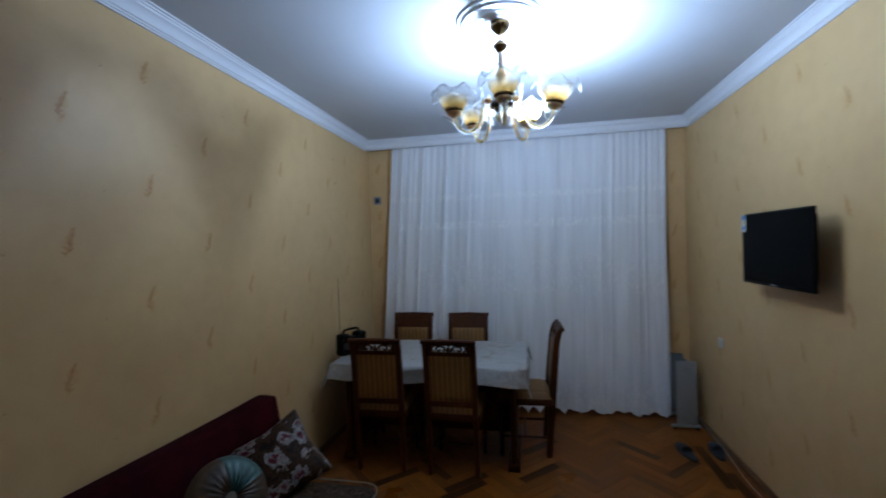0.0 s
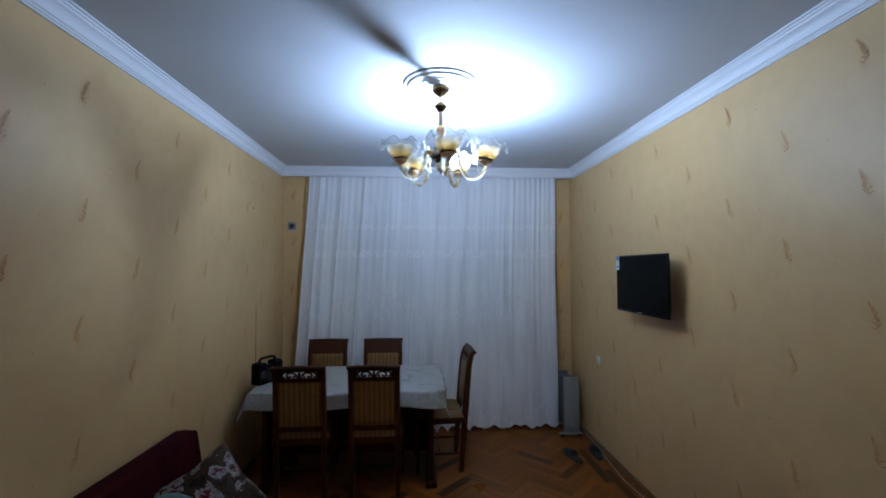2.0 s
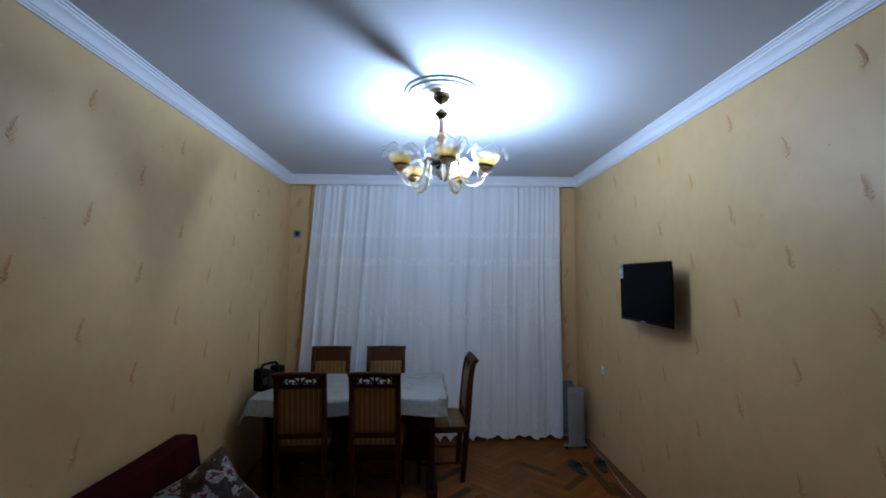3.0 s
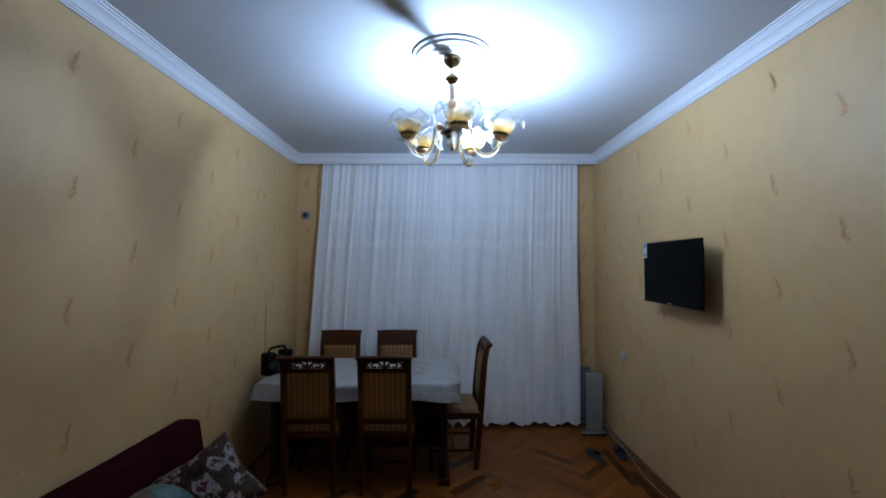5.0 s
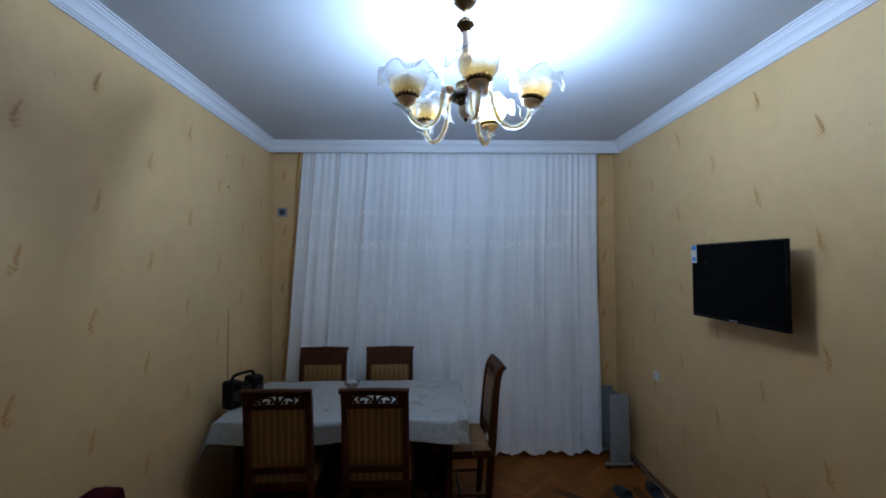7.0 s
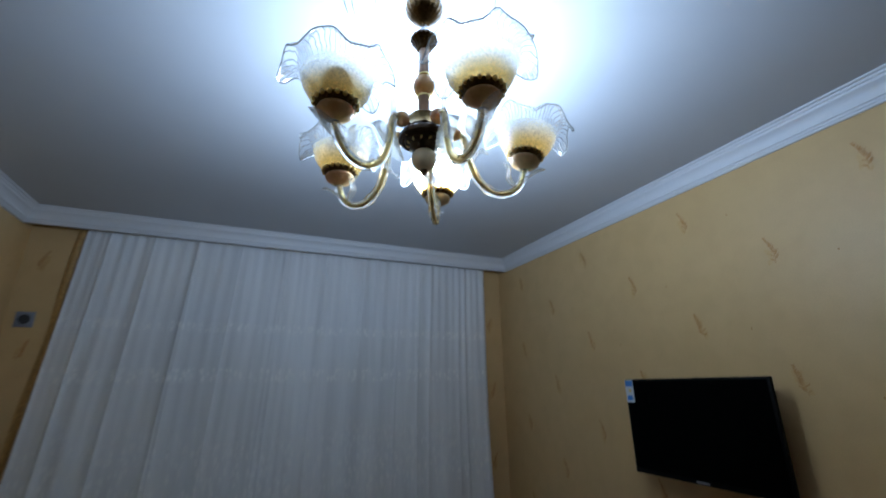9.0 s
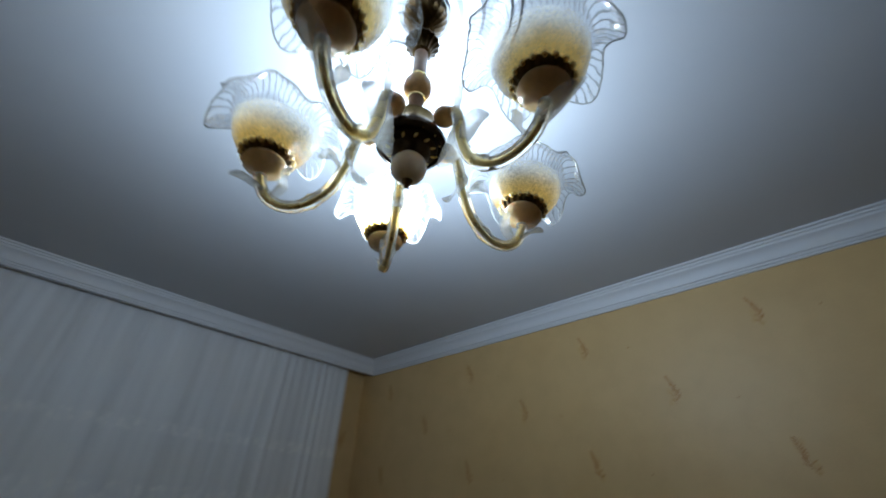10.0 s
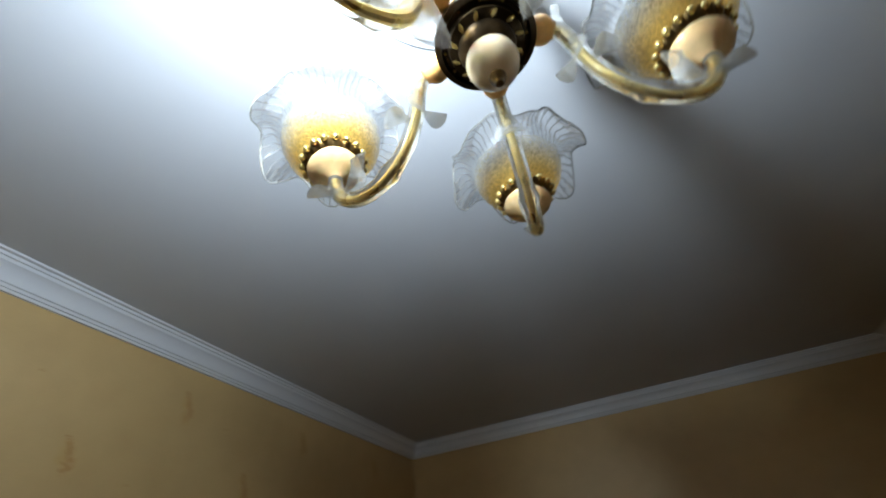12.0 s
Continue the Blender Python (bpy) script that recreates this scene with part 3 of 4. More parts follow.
# ceiling rosette
bm = bmesh.new()
prof = [(0.052, -0.004), (0.06, -0.020), (0.075, -0.022), (0.085, -0.014), (0.10, -0.012), (0.112, -0.020), (0.124, -0.022), (0.132, -0.013), (0.150, -0.011), (0.163, -0.018), (0.176, -0.024), (0.186, -0.023), (0.192, -0.014), (0.200, -0.012), (0.208, -0.010), (0.210, 0.0)]
add_lathe(bm, prof, 72, (CX, CY, H))
structure("ceiling_rosette", bm, M_CORN, "round white plaster rosette around the lamp hook", "rosette", 25)

# baseboards
for nm, a in (("baseboard_west", (0, 0.016, YB + 0.018, YF)), ("baseboard_east", (W - 0.016, W, YB + 0.018, YF)), ("baseboard_south", (0, W, YB, YB + 0.016)), ("baseboard_north", (0.018, W - 0.018, YF - 0.016, YF))):
    structure(nm, box(*a, 0.0, 0.055, bevel=0.005), M_BASE, "low brown wooden baseboard", "baseboard")


# wallpaper print: sprigs in a half-drop repeat
def sprig(kind):
    """A sprig in the plane u (across), v (up): small leaf strokes as (u, v, length, width, turn)."""
    rng = random.Random(11 + kind)
    leaves = []
    bend = 1 if kind == 0 else -1
    def stem(t):
        return 0.010 * math.sin(2.6 * t) * bend - 0.004, -0.058 + 0.125 * t
    for i in range(9):
        t = 0.06 + 0.9 * i / 8
        u, v = stem(t)
        leaves.append((u, v, 0.0085, 0.0013, math.pi / 2 - 0.25 * bend * math.cos(2.6 * t)))
    for i in range(8):
        t = 0.46 + 0.54 * i / 7
        u, v = stem(t)
        for sgn in (-1, 1):
            ln = 0.0095 * (1.15 - 0.6 * abs(t - 0.62) / 0.4) * rng.uniform(0.8, 1.15)
            a = rng.uniform(0.45, 0.75)
            leaves.append((u + sgn * ln * 0.55, v + 0.004, ln, 0.0024, math.pi / 2 - sgn * a))
    for i in range(6):
        u, v = stem(0.10 + 0.30 * i / 5)
        sgn = bend if i % 3 else -bend
        ln = rng.uniform(0.010, 0.016)
        a = rng.uniform(0.7, 1.15)
        leaves.append((u + sgn * ln * 0.8, v + ln * 0.5, ln, 0.0028, math.pi / 2 - sgn * a))
    return leaves


def add_leaf(bm, put, u, v, length, width, turn):
    u, v, length, width = 0.85 * u, 0.85 * v, 0.85 * length, 1.0 * width
    u += 0.22 * v + 2.2 * v * v
    c, s = math.cos(turn), math.sin(turn)
    ring = []
    for k in range(6):
        a = 2 * math.pi * k / 6
        x, y = length * math.cos(a), width * math.sin(a)
        ring.append(bm.verts.new(put(u + x * c - y * s, v + x * s + y * c)))
    bm.faces.new(ring)


def sprigs(wall, put_on, columns, z_even, z_odd, period, mirror=1):
    bm, hz = bmesh.new(), bmesh.new()
    rng = random.Random(7)
    for k, y in columns:
        z = (z_odd if k % 2 else z_even) % period
        while z < ZC - 0.02:
            if z > 0.1:
                put = lambda u, v: put_on(y + mirror * u, z + v, 0.0012)
                for i, leaf in enumerate(sprig((k + round(z / period)) % 2)):
                    add_leaf(bm, lambda u, v: put_on(y + mirror * u, z + v, 0.0012 + 0.00005 * i), *leaf)
                for i in range(5):
                    add_leaf(hz, lambda u, v: put_on(y + mirror * u, z + v, 0.0004 + 0.00012 * i), rng.uniform(-0.012, 0.012), rng.uniform(-0.05, 0.05), 0.03, 0.011, rng.uniform(0.8, 2.2))
                add_leaf(bm, put, rng.uniform(-0.01, 0.01), period / 2 + rng.uniform(-0.01, 0.01), 0.006, 0.003, 1.6)
            z += period
    p = part("print_haze", hz, M_HAZE, wall, "faint golden haze of the wallpaper print", None)
    q = part("print_sprigs", bm, M_INK, wall, "ochre sprig print", None)
    for o in (p, q):
        o["kind"] = "stuff"


cols = range(-10, 6)
sprigs(wall_east, lambda a, z, e: (W - e, a, z), [(k, 3.385 + 0.352 * k) for k in cols if 0.15 < 3.385 + 0.352 * k < YF - 0.05], 1.981, 2.236, 0.497, 1)
sprigs(wall_west, lambda a, z, e: (e, a, z), [(k, 3.085 + 0.352 * k) for k in cols if 0.15 < 3.085 + 0.352 * k < YF - 0.05], 1.917, 1.664, 0.505, 1)
sprigs(wall_north, lambda a, z, e: (a, YF - e, z), [(0, 0.10), (1, 2.99)], 1.95, 1.70, 0.5, 1)


# ---- curtain ----
def curtain_left(z):
    t = max(0.0, min(1.0, (2.70 - z) / 2.65))
    return 0.278 - 0.165 * t ** 1.25 - 0.012 * math.sin(5 * t)


def folds(u, z):
    t = (2.70 - z) / 2.65
    a = 0.0045 * math.sin(2 * math.pi * (u * 15 + 0.7 * math.sin(5 * u) + 0.3 * math.sin(17 * u) + 0.05 * t))
    b = 0.016 * (1 - abs(math.sin(math.pi * (u * 11.5 + 0.5 * math.sin(4.2 * u + 1) + 0.10 * t)))) ** 4
    c = 0.0036 * math.sin(2 * math.pi * (u * 43 + 0.6 * math.sin(13 * u))) * (0.16 + 0.80 * math.exp(-5 * t))
    d = 0.012 * (1 - abs(math.sin(math.pi * (u * 7.3 + 0.8 * math.sin(3 * u + 2))))) ** 10
    e = 0.8 + 0.4 * math.sin(7.1 * u + 0.6) * math.sin(2.7 * u + 1.1)
    return e * (0.9 * a * (0.55 + 0.45 * t) - 0.85 * b) - 0.9 * d + c


def curtain_point(u, v):
    scallop = 0.055 * abs(math.sin(math.pi * (u * 17 + 0.8 * math.sin(11 * u)))) ** 0.6 + 0.012 * math.sin(u * 160)
    z0 = 0.006 + scallop * 0.85
    z = z0 + (H - 0.024 - z0) * v
    x0, x1 = curtain_left(z), 2.918 - 0.050 * (1 - v) ** 1.6 + 0.006 * math.sin(3 * z)
    y = YP + 0.074 + folds(u, z) - 0.16 * (1 - v) ** 1.8
    return (x0 + (x1 - x0) * u, y, z)


curtain = tagged(part("sheer_curtain", grid(620, 70, curtain_point), M_SHEER, smooth=180), "floor-length white sheer curtain with embroidered bands", "curtain")


def drape(side):
    def fn(u, v):
        z = 0.02 + (H - 0.05) * v
        x = (curtain_left(z) - 0.044 - 0.030 * (1 - v) + 0.10 * u + 0.008 * math.sin(7 * z)) if side < 0 else 2.893 + 0.036 * u + 0.004 * math.sin(5 * z)
        return (x, YP + 0.106 + 0.007 * math.sin(u * 9 + z), z)
    return fn


for s in (-1, 1):
    tagged(part("side_drape", grid(14, 40, drape(s), 0.002), M_GOLD_DRAPE, smooth=60), "narrow gold-brown satin drape hanging behind the sheer curtain", "curtain", "side drapes")


# ---- chandelier ----
lamp = thing("chandelier", Matrix.Translation((CX, CY, 2.74)), "five-armed glass chandelier with ruffled amber shades, one lit", "chandelier")


def flute(n, depth):
    return lambda a, i, r, z: (r * (1 + depth * math.cos(n * a)), z)


part("canopy", lathe([(0.0, -0.019), (0.054, -0.019), (0.056, -0.022), (0.054, -0.026), (0.046, -0.030), (0.046, -0.036)], 40), M_CHROME, lamp, "chrome ceiling canopy")
part("canopy_cup", lathe([(0.046, -0.036), (0.048, -0.046), (0.044, -0.060), (0.034, -0.074), (0.020, -0.085), (0.012, -0.092), (0.0, -0.094)], 60, shape=flute(20, 0.03)), M_BRONZE, lamp, "fluted antique bronze cup")
part("rod", tube([(0, 0, -0.09), (0, 0, -0.128)], 0.0035, 8), M_CHROME, lamp)
part("hook_ring", tube([(0.009 * math.cos(a), 0, -0.105 + 0.011 * math.sin(a)) for a in [i * math.pi / 8 for i in range(17)]], 0.002, 6), M_CHROME, lamp)
part("crown", lathe([(0.004, -0.120), (0.016, -0.124), (0.024, -0.132), (0.033, -0.142), (0.035, -0.150), (0.028, -0.158), (0.022, -0.166), (0.018, -0.178), (0.012, -0.180)], 72, shape=flute(16, 0.05)), M_BRONZE, lamp, "leafy antique bronze crown")
part("stem", lathe([(0.011, -0.178), (0.0135, -0.182), (0.0135, -0.250), (0.012, -0.256), (0.012, -0.262)], 24), M_STEM, lamp, "polished peach onyx stem")
part("stem_ball", lathe([(0.012, -0.260), (0.019, -0.266), (0.025, -0.277), (0.027, -0.289), (0.025, -0.301), (0.019, -0.313), (0.012, -0.319)], 32), M_PEACH, lamp, "orange onyx ball")
part("lower_stem", lathe([(0.015, -0.317), (0.016, -0.321), (0.0135, -0.324), (0.0135, -0.384)], 24), M_STEM, lamp)
for z in (-0.258, -0.320):
    part("ring", lathe([(0.012, z + 0.003), (0.0165, z + 0.002), (0.0165, z - 0.002), (0.012, z - 0.003)], 24), M_BRASS, lamp)
part("hub_cup", lathe([(0.014, -0.372), (0.020, -0.375), (0.034, -0.379), (0.039, -0.385), (0.037, -0.398), (0.042, -0.410), (0.046, -0.417), (0.040, -0.420)], 72, shape=lambda a, i, r, z: (r * (1 + (0.05 if i in (2, 3, 4) else 0.0) * abs(math.cos(4 * a))), z)), M_CUP, lamp, "lobed antique brass cup")
part("hub", lathe([(0.034, -0.416), (0.044, -0.419), (0.055, -0.427), (0.060, -0.437), (0.060, -0.444), (0.053, -0.447), (0.051, -0.442), (0.046, -0.443), (0.044, -0.452), (0.034, -0.456), (0.032, -0.464), (0.022, -0.472)], 72, shape=lambda a, i, r, z: (r * (1 + (0.012 if i in (2, 3) else 0.0) * math.cos(24 * a)), z)), M_HUB, lamp, "dark bronze hub with gilt leaves")
bm = bmesh.new()
for k in range(12):
    a = 2 * math.pi * k / 12
    p = lambda r, z, da=0.0: (r * math.cos(a + da), r * math.sin(a + da), z)
    add_tube(bm, [p(0.035, -0.4565, -0.06), p(0.039, -0.4555), p(0.043, -0.4535, 0.06)], lambda t: 0.003 * (1 - 0.6 * abs(2 * t - 1)), 6, 0.5)
    add_ball(bm, p(0.0485, -0.4425, 0.2), 0.0022, n=6)
part("hub_leaves", bm, M_BRASS, lamp, "gilt leaves on the underside of the hub")
part("drop", lathe([(0.014, -0.470), (0.022, -0.473), (0.0285, -0.482), (0.030, -0.492), (0.027, -0.504), (0.019, -0.515), (0.009, -0.521)], 36), M_CREAM, lamp, "cream onyx drop")
part("finial", lathe([(0.010, -0.519), (0.0085, -0.525), (0.0055, -0.528), (0.0045, -0.533), (0.0, -0.535)], 20), M_BRONZE, lamp)

# one arm along +x, z counted from the ceiling
ARM_R = 0.243
arm_path = spline([(0.082, 0, -0.418), (0.094, 0, -0.424), (0.100, 0, -0.448), (0.106, 0, -0.492), (0.124, 0, -0.540), (0.158, 0, -0.570), (0.194, 0, -0.572), (0.224, 0, -0.552), (0.240, 0, -0.522), (ARM_R, 0, -0.506)], 6)


def leaf(points, width, thick=0.0035):
    """A pressed glass leaf along points, wide across y, pointed and curled at its tip."""
    pts = spline(points, 6)
    n = len(pts) - 1
    bm = bmesh.new()
    rows = []
    for i, p in enumerate(pts):
        t = i / n
        w = width * (math.sin(math.pi * min(1, 0.12 + 0.88 * t)) ** 0.7 + 0.04)
        d = (pts[min(i + 1, n)] - pts[max(i - 1, 0)]).normalized()
        nor = Vector((-d.z, 0, d.x))
        th = thick * (1 - 0.6 * t)
        rows.append([bm.verts.new(p + Vector((0, w * c, 0)) + nor * (th * s + 0.30 * w * c * c)) for c, s in ((-1, 0), (-0.5, 1), (0, 0.55), (0.5, 1), (1, 0), (0.5, -0.8), (0, -1), (-0.5, -0.8))])
    for a, b in zip(rows, rows[1:]):
        for k in range(8):
            bm.faces.new((a[k], a[(k + 1) % 8], b[(k + 1) % 8], b[k]))
    bm.faces.new(rows[0])
    bm.faces.new(rows[-1])
    return bm


def arm_tube():
    bm = tube(arm_path, lambda t: 0.0102 + 0.003 * math.exp(-((t - 0.52) / 0.02) ** 2) + 0.002 * math.exp(-((t - 0.02) / 0.03) ** 2), 14)
    return bm


def spike():
    bm = bmesh.new()
    add_tube(bm, spline([(0.099, 0, -0.452), (0.097, 0, -0.420), (0.099, 0, -0.385), (0.105, 0, -0.362), (0.103, 0, -0.352)], 5), lambda t: 0.009 * (1 - 0.55 * t) + 0.0015 * math.sin(t * 18), 8, 0.7)
    return bm


BOWL = [(0.024, -0.468), (0.037, -0.466), (0.048, -0.459), (0.058, -0.448), (0.066, -0.434), (0.0705, -0.420), (0.072, -0.408)]
RIM = [(0.072, -0.408), (0.0725, -0.400), (0.075, -0.391), (0.080, -0.384), (0.087, -0.381), (0.095, -0.383), (0.103, -0.389), (0.1085, -0.397)]


def bowl_shape(a, i, r, z):
    return r * (1 + 0.006 * math.sin(9 * a)), z


def rim_shape(a, i, r, z):
    s = (i / (len(RIM) - 1)) ** 1.4
    wave = math.sin(6 * a + 0.25 * math.sin(2 * a))
    rib = 0.004 * math.cos(48 * a) * min(1, i / 2)
    return r * (1 + 0.065 * s * wave + 0.012 * s * math.sin(15 * a) + rib), z - 0.022 * s * wave + 0.002 * s * math.sin(15 * a)


def shell(profile, n, shape):
    return lathe(profile, n, (ARM_R, 0, 0), shape)


def beads():
    bm = bmesh.new()
    for k in range(18):
        a = 2 * math.pi * k / 18
        add_ball(bm, (ARM_R + 0.0425 * math.cos(a), 0.0425 * math.sin(a), -0.4685), 0.0052, 0.0052, 0.0060, 8)
    return bm


arm_meshes = dict(
    arm=mesh_of("arm", arm_tube(), M_GLASS),
    core=mesh_of("gilt_core", tube(arm_path[2:-2], 0.0034, 8), M_BRASS),
    bead=mesh_of("bead", add_ball(bmesh.new(), (0.071, 0, -0.418), 0.0185, 0.0185, 0.0175, 20), M_PEACH),
    pin=mesh_of("pin", tube([(0.03, 0, -0.418), (0.088, 0, -0.418)], 0.0035, 8), M_BRONZE),
    spike=mesh_of("glass_spike", spike(), M_LEAF),
    leaf_a=mesh_of("leaf", leaf([(0.101, 0, -0.455), (0.097, 0, -0.480), (0.084, 0, -0.506), (0.062, 0, -0.524)], 0.0195), M_LEAF),
    leaf_b=mesh_of("leaf", leaf([(0.112, 0, -0.500), (0.122, 0, -0.480), (0.138, 0, -0.464), (0.156, 0, -0.470)], 0.0160), M_LEAF),
    leaf_c=mesh_of("leaf", leaf([(0.226, 0, -0.546), (0.252, 0, -0.528), (0.274, 0, -0.514), (0.300, 0, -0.504)], 0.0155), M_LEAF),
    leaf_d=mesh_of("leaf", leaf([(0.216, 0, -0.556), (0.203, 0, -0.528), (0.206, 0, -0.505), (0.192, 0, -0.490)], 0.0135), M_LEAF),
    cup=mesh_of("cup", lathe([(0.009, -0.509), (0.015, -0.504), (0.025, -0.499), (0.034, -0.492), (0.0365, -0.485), (0.034, -0.479), (0.027, -0.473), (0.022, -0.469)], 32, (ARM_R, 0, 0)), M_IVORY),
    collar=mesh_of("collar", lathe([(0.020, -0.478), (0.030, -0.4795), (0.037, -0.476), (0.0400, -0.472), (0.0425, -0.468), (0.0405, -0.4655), (0.034, -0.4675)], 100, (ARM_R, 0, 0), shape=flute(20, 0.04)), M_BRONZE),
    bowl=mesh_of("shade", shell(BOWL, 72, bowl_shape), M_BOWL, 80),
    rim=mesh_of("ruffled_rim", shell(RIM, 192, rim_shape), M_RIM, 80),
    lip=mesh_of("lip", tube([(ARM_R + q[0] * math.cos(a), q[0] * math.sin(a), q[1]) for a, q in [(b, rim_shape(b, len(RIM) - 1, *RIM[-1])) for b in [2 * math.pi * i / 120 for i in range(121)]]], 0.0015, 6), M_LIP),
    beading=mesh_of("beading", beads(), M_BRASS),
    socket=mesh_of("lampholder", lathe([(0.0, -0.462), (0.018, -0.462), (0.018, -0.455), (0.015, -0.452), (0.0, -0.452)], 24, (ARM_R, 0, 0)), M_WHITE),
)


def bulb(arm, mat, label):
    """A pear-shaped lamp: a plastic body in the holder and a round dome on it."""
    part("bulb_base", lathe([(0.013, -0.462), (0.014, -0.456), (0.0205, -0.446), (0.0265, -0.436), (0.0285, -0.432), (0.027, -0.430), (0.0, -0.4298)], 32, (ARM_R, 0, 0)), M_WHITE, arm, "white plastic bulb body")
    part("bulb_dome", lathe([(0.0275, -0.4305), (0.0300, -0.424), (0.0300, -0.415), (0.0270, -0.404), (0.0200, -0.395), (0.0100, -0.390), (0.001, -0.3885)], 16, (ARM_R, 0, 0)), mat, arm, label)





LIT = 59.6
for k in range(5):
    a = LIT - 72 * k
    turn = pose(0, 0, 0, 0, 0, a)
    if k == 1:      # this arm is bent up a little
        turn = turn @ pose(0.05, 0, -0.418) @ pose(0, 0, 0, 0, -3.0, 0) @ pose(-0.05, 0, 0.418)
    lean = pose(ARM_R, 0, -0.506) @ pose(0, 0, 0, 0, 12.0, 0) @ pose(-ARM_R, 0, 0.506) if k == 1 else Matrix.Identity(4)
    arm = place("arm", arm_meshes["arm"], lamp, turn, "twisted clear glass arm with a gilt core")
    for key, nm, lb in (("core", "gilt_core", "gilt metal core"), ("bead", "bead", "orange onyx bead"), ("pin", "pin", ""), ("spike", "glass_spike", "upright pressed glass spike"), ("leaf_a", "leaf", ""), ("leaf_b", "leaf", ""), ("leaf_c", "leaf", ""), ("leaf_d", "leaf", ""), ("cup", "cup", "peach onyx cup"), ("collar", "collar", "fluted bronze collar"), ("bowl", "shade", "amber crackle glass bowl"), ("rim", "ruffled_rim", "clear ribbed ruffled glass rim"), ("lip", "lip", "thick glass lip"), ("beading", "beading", "gilt beaded ring"), ("socket", "lampholder", "")):
        piece = place(nm, arm_meshes[key], arm, lean if key in ("cup", "collar", "bowl", "rim", "lip", "beading", "socket") else Matrix.Identity(4), lb)
        if key == "beading":
            piece["kind"] = "stuff"
        piece.visible_shadow = not (key == "lip" or (key == "rim" and k == 0))
    if k == 0:
        bulb(arm, M_BULB, "glowing cool-white bulb dome")
    if k == 3:
        bulb(arm, M_OPAL, "unlit white bulb dome")



# ---- wall-mounted television ----
tv = thing("television", pose(2.972, 3.4185, 1.555), "black flat-screen television on a wall bracket, switched off", "television")
part("back_cover", box(0.014, 0.042, -0.315, 0.315, -0.17, 0.17, bevel=0.01), M_BLACK, tv)
part("body", box(0.0, 0.018, -0.3435, 0.3435, -0.212, 0.206, bevel=0.004), M_BLACK, tv)
part("screen", box(-0.0015, 0.0005, -0.332, 0.332, -0.192, 0.196), M_SCREEN, tv, "glossy black screen")
part("sticker", box(-0.003, -0.0017, 0.292, 0.340, 0.098, 0.203), M_WHITE, tv, "white paper energy sticker")
part("sticker_band", box(-0.0036, -0.0031, 0.294, 0.338, 0.172, 0.199), M_BLUE, tv)
part("sticker_mark", box(-0.0036, -0.0031, 0.305, 0.321, 0.148, 0.160), M_YELLOW, tv)
part("sticker_mark", box(-0.0036, -0.0031, 0.301, 0.332, 0.108, 0.130), M_BLUE, tv)
part("badge", box(-0.003, -0.0002, -0.028, 0.028, -0.206, -0.199), M_SILVER, tv, "small silver badge")
part("bracket_plate", box(0.108, W - 2.972 - 0.001, -0.10, 0.10, -0.12, 0.12, bevel=0.002), M_STEEL, tv)
part("bracket_arm", box(0.040, 0.110, -0.025, 0.025, -0.03, 0.03, bevel=0.003), M_STEEL, tv)

# ---- sockets ----
sock = thing("wall_socket", pose(W, 4.416, 0.812), "small white plastic socket on the wallpaper", "socket")
part("plate", box(-0.009, -0.0005, -0.034, 0.034, -0.036, 0.036, bevel=0.004), M_WHITE, sock)
part("well", lathe([(0.0, 0.002), (0.019, 0.002), (0.022, 0.004), (0.026, 0.0045), (0.028, 0.0)], 28), M_WHITE, sock, at=pose(-0.010, 0, 0, 0, -90, 0))
for y in (-0.009, 0.009):
    part("pin_hole", box(-0.0135, -0.0125, y - 0.0025, y + 0.0025, -0.0025, 0.0025), M_DKGREY, sock)
vent = thing("pipe_outlet", pose(0.083, YF, 2.118, 90, 0, 0), "round dark wall outlet in a square white plate", "outlet")
part("plate", box(-0.042, 0.042, -0.042, 0.042, 0.0005, 0.008, bevel=0.003), M_PLATE, vent)
part("ring", lathe([(0.030, 0.008), (0.033, 0.013), (0.027, 0.014), (0.026, 0.009)], 28), M_PLATE, vent)
part("hole", lathe([(0.0, 0.0092), (0.0265, 0.0092), (0.0265, 0.008)], 28), M_DKGREY, vent, "dark hole")
for z, y, r in ((2.194, 4.265, 0.010), (2.40, 4.235, 0.006), (2.22, 4.20, 0.005)):
    tagged(part("nail_hole", lathe([(0.0, 0.0016), (r * 0.8, 0.0016), (r, 0.0003)], 12), M_DKGREY, at=pose(0, y, z, 0, 90, 0)), "small dark nail hole in the wallpaper", "nail hole", "nail holes")


# ---- dining table ----
TX0, TX1, TY0, TY1, TZ = 0.17, 1.62, 3.74, 4.59, 0.752
table = thing("dining_table", pose((TX0 + TX1) / 2, (TY0 + TY1) / 2, 0), "dark wooden dining table under a tablecloth", "table")
hx, hy = (TX1 - TX0) / 2, (TY1 - TY0) / 2
part("tabletop", box(-hx + 0.012, hx - 0.012, -hy + 0.012, hy - 0.012, TZ - 0.034, TZ - 0.004, bevel=0.008), M_WOOD, table)
for nm, a in (("apron", (-hx + 0.09, hx - 0.09, -hy + 0.05, -hy + 0.075)), ("apron", (-hx + 0.09, hx - 0.09, hy - 0.075, hy - 0.05)), ("apron", (-hx + 0.05, -hx + 0.075, -hy + 0.09, hy - 0.09)), ("apron", (hx - 0.075, hx - 0.05, -hy + 0.09, hy - 0.09))):
    part(nm, box(*a, TZ - 0.135, TZ - 0.035, bevel=0.003), M_WOOD, table)
